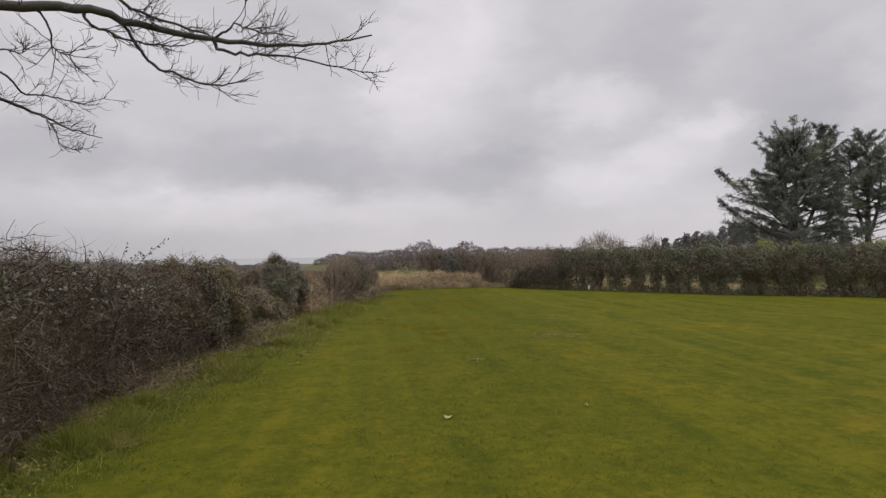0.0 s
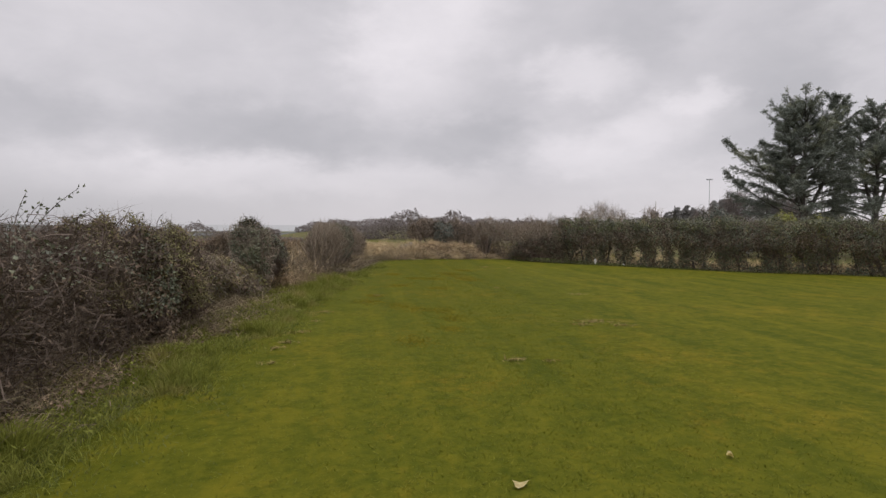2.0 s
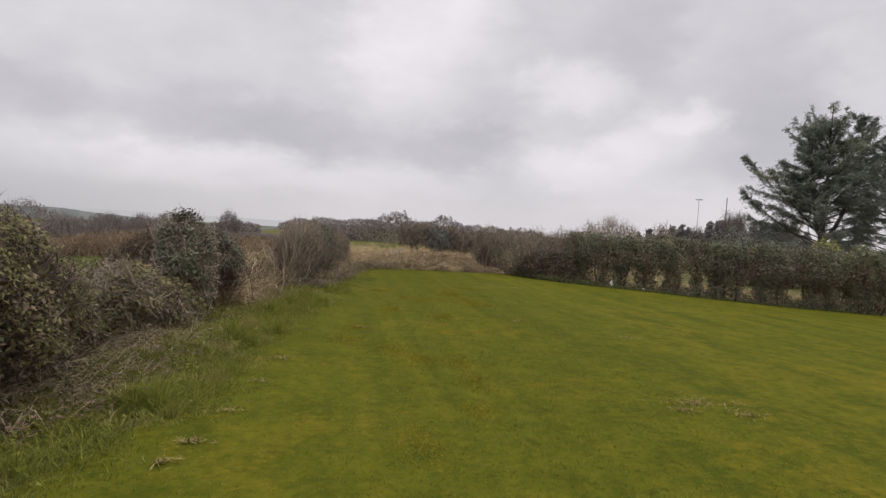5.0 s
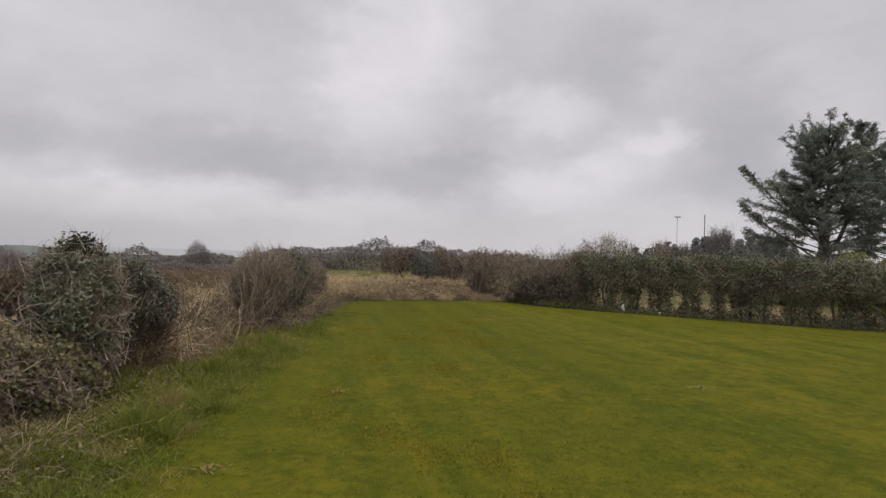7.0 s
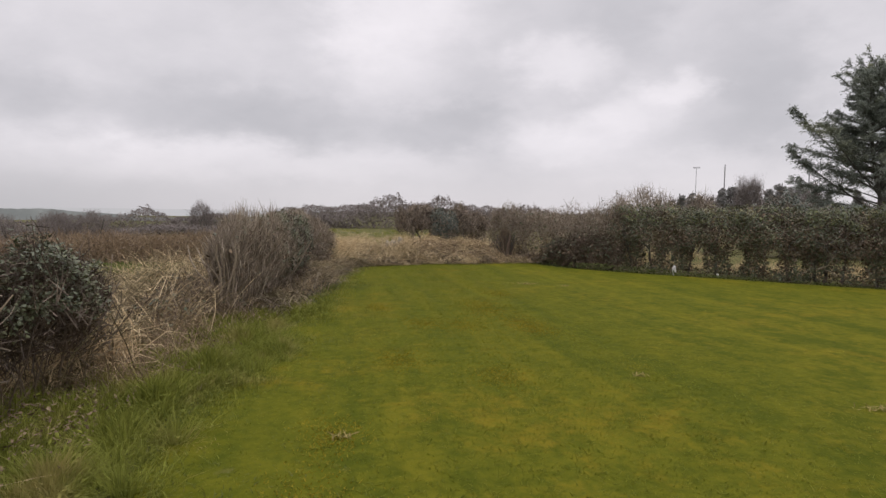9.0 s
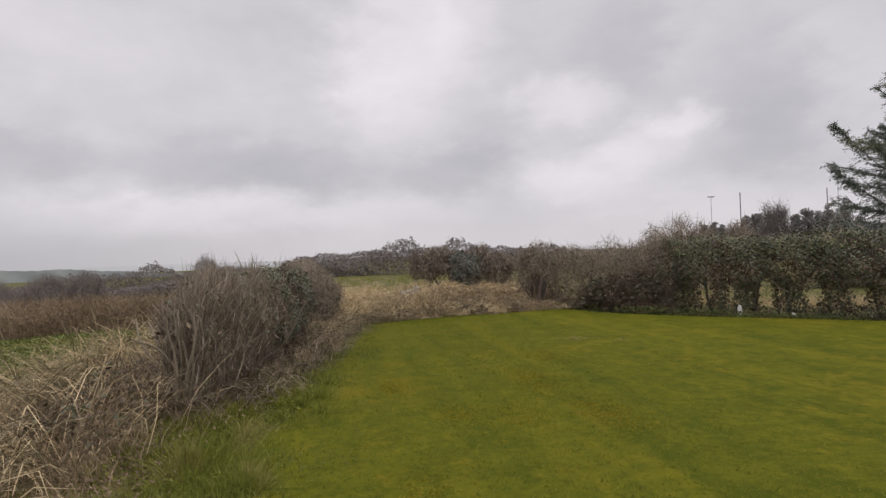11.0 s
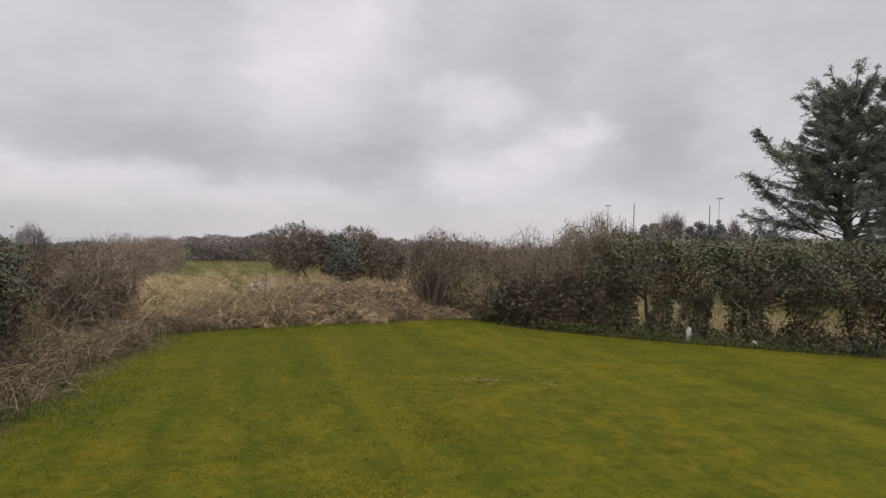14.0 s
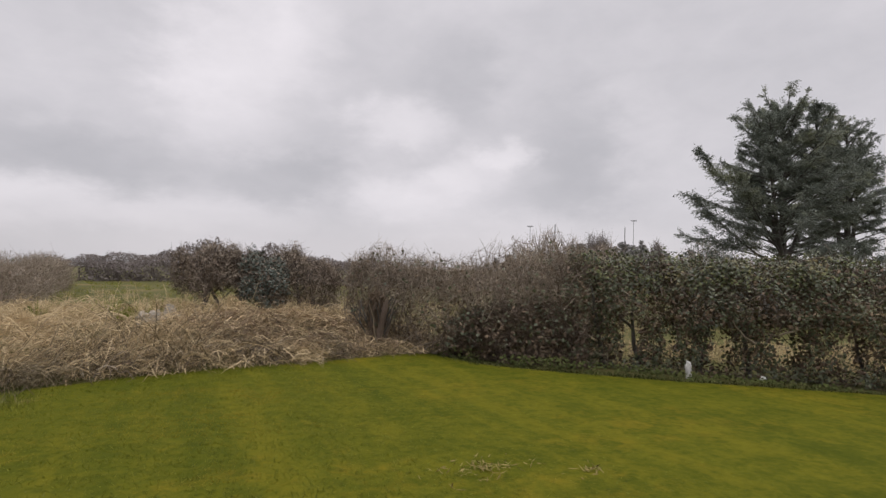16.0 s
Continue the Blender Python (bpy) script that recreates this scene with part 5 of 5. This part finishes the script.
def shrub(name, label, x, y, w, h, seed, material, leaf=None, leaves=0, size=0.08, twigs=1200, stems=5, group="", upright=0.5, radius=0.006, deep=None, low=0.12):
    """A free-standing round shrub or small tree."""
    d = deep or w
    root = thing(name, label, "shrub", group)
    row = Row([(x - w, y, 0.2 * d, h * 0.5), (x - w * 0.72, y, 0.62 * d, h * 0.8), (x - w * 0.3, y, 0.95 * d, h * 0.98), (x + w * 0.25, y, d, h * 0.95), (x + w * 0.7, y, 0.65 * d, h * 0.82), (x + w, y, 0.2 * d, h * 0.5)], lump=0.36, seed=seed, flare=0.45)
    row.stems(stems, 0.03, 0.9, root)
    piece("twig_mass", row.twigs(twigs, 0.3 * h, radius, 0.65, 0.25, 0.04, 4, low, upright), material, root)
    if leaves:
        piece("leaves", row.leaves(leaves, size, 0.8, 0.18, 1.0, 0.1), leaf, root)
    return root


shrub("bare_shrub", "bare twiggy shrub rising behind the ivy hedge", 13.5, 31.5, 1.7, 2.7, 3, M_THORN, twigs=2600, radius=0.007)
shrub("bare_shrub", "small bare shrub behind the hedge", 17.2, 33.0, 0.8, 2.7, 6, M_THORN, twigs=900, radius=0.007)
shrub("dark_shrub", "dense dark evergreen shrub beside the spruces", 19.9, 30.8, 1.3, 2.75, 8, M_THORN, M_YEW, 7000, 0.09, 900)
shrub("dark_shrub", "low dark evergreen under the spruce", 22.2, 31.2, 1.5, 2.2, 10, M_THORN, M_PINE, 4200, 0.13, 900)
shrub("brown_shrub", "brown leafless shrub under the spruce", 24.6, 30.6, 1.6, 2.4, 13, M_TWIG, twigs=2200, radius=0.008)
for gx, gy, gw, gh, gs in ((16.4, 21.4, 0.8, 2.08, 17), (17.8, 21.3, 0.6, 2.1, 19), (20.8, 20.9, 0.8, 2.2, 23), (22.4, 20.6, 0.8, 2.15, 27)):
    shrub("golden_shrub", "bright yellow-green shrub behind the hedge", gx, gy, gw, gh, gs, M_THORN, M_GOLD, 5200, 0.06, 300, group="golden shrubs")

# the field hedge beyond the heap
def hedge_tree(name, label, line, seed, twigs, foot, ivy=0, low=0.3):
    """A small flat-topped tree of a field hedge: short trunks under a dense crown."""
    root = thing(name, label, "tree", "field hedge")
    row = Row(line, lump=0.26, seed=seed, flare=0.75)
    for x, y, r in foot:
        P = wander(on_ground(np.array([x]), np.array([y]), -0.05), rng.normal(0, 0.12, (1, 3)) + (0, 0, 1), 1.15, 7, 0.12, 0.05)
        limb = wander(P[0, 2:6].repeat(2, 0), rng.normal(0, 0.6, (8, 3)) + (0, 0, 0.7), 0.6, 6, 0.2, 0.05)
        trunk = piece("trunk", tubes(P, r * np.linspace(1.2, 0.4, 7)[None], 7), M_BARK, root, smooth=True)
        for one in limb:
            piece("limb", tubes(one[None], r * np.linspace(0.45, 0.12, 6)[None], 5), M_BARK, trunk)
    piece("twig_mass", row.twigs(twigs, 0.34, 0.0032, 0.6, 0.3, 0.03, 4, low, 0.3), M_TWIG, root)
    piece("fine_twig_mass", row.twigs(twigs * 2, 0.18, 0.0024, 0.7, 0.3, 0.05, 3, low, 0.3), M_THORN, root, "fine grey-brown twigs")
    if ivy:
        piece("ivy_leaves", row.leaves(ivy, 0.055, 0.88, 0.3, 1.0, 0.25, 0.8), M_YEW, root, "dark blue-green ivy leaves")
    piece("inner_leaves", row.leaves(2600, 0.07, 0.1, low, 1.0, wide=0.3), M_THORN, root, "tangled dead growth inside the crown")
    piece("shoot_mass", row.shoots(90, 0.12, 0.002), M_THORN, root)


hedge_tree("hawthorn", "bare flat-topped hawthorn in the field hedge", [(2.62, 28.5, 0.35, 1.2), (2.85, 28.6, 0.45, 1.34), (3.3, 28.7, 0.45, 1.36), (3.9, 28.6, 0.4, 1.3)], 31, 2300, ((3.05, 28.5, 0.045), (3.4, 28.6, 0.035)), low=0.44)
hedge_tree("ivy_tree", "rounded small tree covered with dark ivy", [(3.68, 28.4, 0.22, 0.95), (3.88, 28.4, 0.36, 1.22), (4.12, 28.4, 0.4, 1.32), (4.4, 28.4, 0.36, 1.22), (4.6, 28.4, 0.22, 0.95)], 33, 900, ((4.05, 28.4, 0.04), (4.3, 28.5, 0.04)), 5200, 0.3)
hedge_tree("hawthorn", "straggling bare thorn with brambles at its foot", [(4.3, 28.7, 0.4, 1.28), (4.75, 28.6, 0.45, 1.34), (5.2, 28.6, 0.42, 1.3), (5.72, 28.6, 0.25, 1.12)], 36, 2300, ((4.9, 28.4, 0.035), (5.3, 28.5, 0.03)), low=0.2)
thorn = "bare hawthorn tree in a far field hedge"
shrub("hawthorn", thorn, 13.4, 42.0, 1.9, 1.9, 39, M_THORN, twigs=2300, radius=0.006, group="far field hedge")
shrub("hawthorn", thorn, 17.0, 42.5, 1.9, 1.9, 41, M_THORN, twigs=2300, radius=0.006, group="far field hedge")


# ---- the far country ----
def far_hedgerow(label, line, n, size, seed, even=0.65):
    """A far row of bushes and small trees with an uneven top."""
    r = np.random.default_rng(seed + 40)
    line = np.array(line, float)
    d = np.r_[0, np.cumsum(np.linalg.norm(np.diff(line[:, :2], axis=0), axis=1))]
    s = np.arange(0, d[-1], 2.2)
    tall = r.uniform(even, 1.15, len(s)) * (1 + 0.35 * (r.uniform(0, 1, len(s)) > 0.85))
    full = np.stack([np.interp(s, d, c) for c in line.T] , 1)
    full[:, 3] *= tall * np.clip(0.6 + 0.2 * np.minimum(np.arange(len(s)), np.arange(len(s))[::-1]), 0, 1)
    row = Row(full, lump=0.3, seed=seed, flare=0.9)
    root = thing("hedgerow", label, "hedgerow", "far hedgerows")
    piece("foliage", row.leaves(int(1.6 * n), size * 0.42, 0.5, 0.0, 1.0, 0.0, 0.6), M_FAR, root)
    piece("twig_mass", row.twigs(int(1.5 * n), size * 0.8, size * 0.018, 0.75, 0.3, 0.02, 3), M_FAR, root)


far_hedgerow("bare field hedge with small trees below the garden", [(-34, 36, 1.3, 3.9), (-24, 38, 1.3, 3.4), (-17, 40, 1.3, 2.7), (-12, 42, 1.2, 1.55), (-7.5, 45, 1.0, 0.8), (-4.0, 49, 1.0, 0.8)], 16000, 0.28, 8, 0.4)
far_hedgerow("distant bare hedgerow across the fields", [(-40, 62, 1.2, 3.4), (-30, 64, 1.5, 3.2), (-20, 68, 1.2, 2.1), (-14, 70, 1.2, 1.5), (-7, 72, 1.2, 1.4)], 7000, 0.5, 1)
far_hedgerow("distant bare hedgerow along the ridge", [(-14, 160, 2.5, 2.2), (6, 175, 3, 3.0), (22, 185, 3, 3.8), (40, 190, 3, 3.4), (60, 180, 3, 3.2)], 9000, 0.9, 2)
far_hedgerow("distant hedgerow behind the rough ground", [(-1.5, 58, 0.9, 1.6), (2, 60, 1.2, 2.3), (6, 62, 1.2, 2.4), (14, 64, 1.4, 2.2), (24, 66, 1.4, 2.2), (34, 66, 1.4, 2.2)], 8000, 0.5, 3)
far_hedgerow("distant hedgerow by the sloping field", [(-90, 120, 2, 4), (-60, 130, 2, 4), (-34, 140, 2, 3)], 6000, 0.9, 4)
for x, y, w, h, seed in ((-14.2, 38.0, 1.0, 1.75, 51), (-12.2, 38.4, 0.9, 1.7, 52), (-10.7, 38.8, 0.75, 1.6, 53), (-17.6, 37.2, 1.2, 2.3, 54), (-20.5, 36.5, 1.2, 2.8, 55)):
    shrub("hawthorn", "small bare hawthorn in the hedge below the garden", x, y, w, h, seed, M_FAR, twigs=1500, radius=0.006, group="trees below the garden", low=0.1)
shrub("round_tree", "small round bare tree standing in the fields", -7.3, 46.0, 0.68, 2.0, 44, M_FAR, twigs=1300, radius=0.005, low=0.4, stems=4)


def pine(x, y, h, seed):
    """A far pine: a bare trunk and some rounded clumps of needles."""
    r = np.random.default_rng(seed)
    z0 = float(ground_z(x, y))
    root = thing("pine", "distant dark pine with a rounded crown", "tree", "distant pines")
    P = np.array([[(x, y, z0 - 0.2), (x + r.normal(0, 0.2), y, z0 + h * 0.5), (x + r.normal(0, 0.3), y, z0 + h * 0.95)]])
    piece("trunk", tubes(P, np.array([[0.22, 0.16, 0.05]]), 6), M_BARK, root)
    at = []
    wide, mid = h * r.uniform(0.09, 0.14), r.uniform(0.55, 0.62)
    for k in range(70):
        d = unit(r.normal(size=3)) * r.uniform(0.3, 1.0) ** 0.5
        c = np.array([x, y, z0 + h * mid]) + d * (wide, wide, h * (1 - mid) * 0.9)
        e = unit(r.normal(size=(60, 3))) * r.uniform(0.1, 1.0, (60, 1)) ** 0.5
        at.append(c + e * (0.06 * h, 0.06 * h, 0.045 * h))
    at = np.concatenate(at)
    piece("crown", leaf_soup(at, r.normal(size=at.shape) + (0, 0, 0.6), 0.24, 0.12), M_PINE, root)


for i, (bearing, far, h) in enumerate(((31.2, 80, 4.2), (32.4, 76, 4.6), (33.6, 78, 4.8), (34.6, 75, 5.4), (35.4, 77, 5.6), (36.1, 76, 5.0), (38.0, 75, 6.2), (38.9, 76, 6.4), (41.9, 74, 6.0), (42.7, 75, 6.8), (43.6, 76, 6.2), (44.3, 74, 6.6), (46.4, 72, 5.2), (48.5, 74, 5.6))):
    pine(1.3 + far * math.sin(radians(bearing)), 13 + far * math.cos(radians(bearing)), 0.9 * h, 100 + i)
for bearing, far, h in ((39.9, 70, 6.0), (40.7, 71, 6.2), (45.4, 69, 5.4), (37.0, 72, 4.4)):
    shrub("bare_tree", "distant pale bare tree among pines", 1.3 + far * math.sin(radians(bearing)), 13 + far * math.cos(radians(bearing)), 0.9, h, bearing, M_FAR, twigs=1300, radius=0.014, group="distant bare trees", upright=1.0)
far_hedgerow("distant scrub round the playing field", [(50, 100, 2, 3.4), (66, 98, 2, 3.6), (80, 90, 2, 3.4), (96, 84, 2, 3.6)], 7000, 0.7, 6)


def goal_post(x, y, h, label):
    z0 = float(ground_z(x, y))
    root = thing("goal_post", label, "goal post", "goal posts")
    piece("post", tubes(np.array([[(x, y, z0 - 0.3), (x, y, z0 + h)]]), np.array([[0.2, 0.17]]), 8), M_POST, root)
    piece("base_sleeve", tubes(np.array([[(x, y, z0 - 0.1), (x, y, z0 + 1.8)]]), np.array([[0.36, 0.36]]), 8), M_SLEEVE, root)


def floodlight(x, y, h):
    z0 = float(ground_z(x, y))
    root = thing("floodlight_mast", "slim grey floodlight mast over a distant playing field", "floodlight mast", "floodlight masts")
    piece("mast", tubes(np.array([[(x, y, z0 - 0.3), (x, y, z0 + h)]]), np.array([[0.11, 0.08]]), 6), M_POST, root)
    piece("crossbar", tubes(np.array([[(x - 0.8, y + 0.5, z0 + h), (x + 0.8, y - 0.5, z0 + h)]]), np.array([[0.07, 0.07]]), 6), M_POST, root)
    for f in (-1, -0.33, 0.33, 1):
        c = np.array([x + 0.78 * f, y - 0.48 * f, z0 + h + 0.22])
        piece("lamp_head", tubes(np.array([[c - (0, 0.25, 0.1), c + (0, 0.25, 0.15)]]), np.array([[0.17, 0.13]]), 8), M_POST, root)


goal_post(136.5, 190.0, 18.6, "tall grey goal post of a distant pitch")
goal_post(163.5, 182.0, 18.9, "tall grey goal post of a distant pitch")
floodlight(129.5, 196.0, 17.6)
floodlight(165.9, 180.0, 21.2)
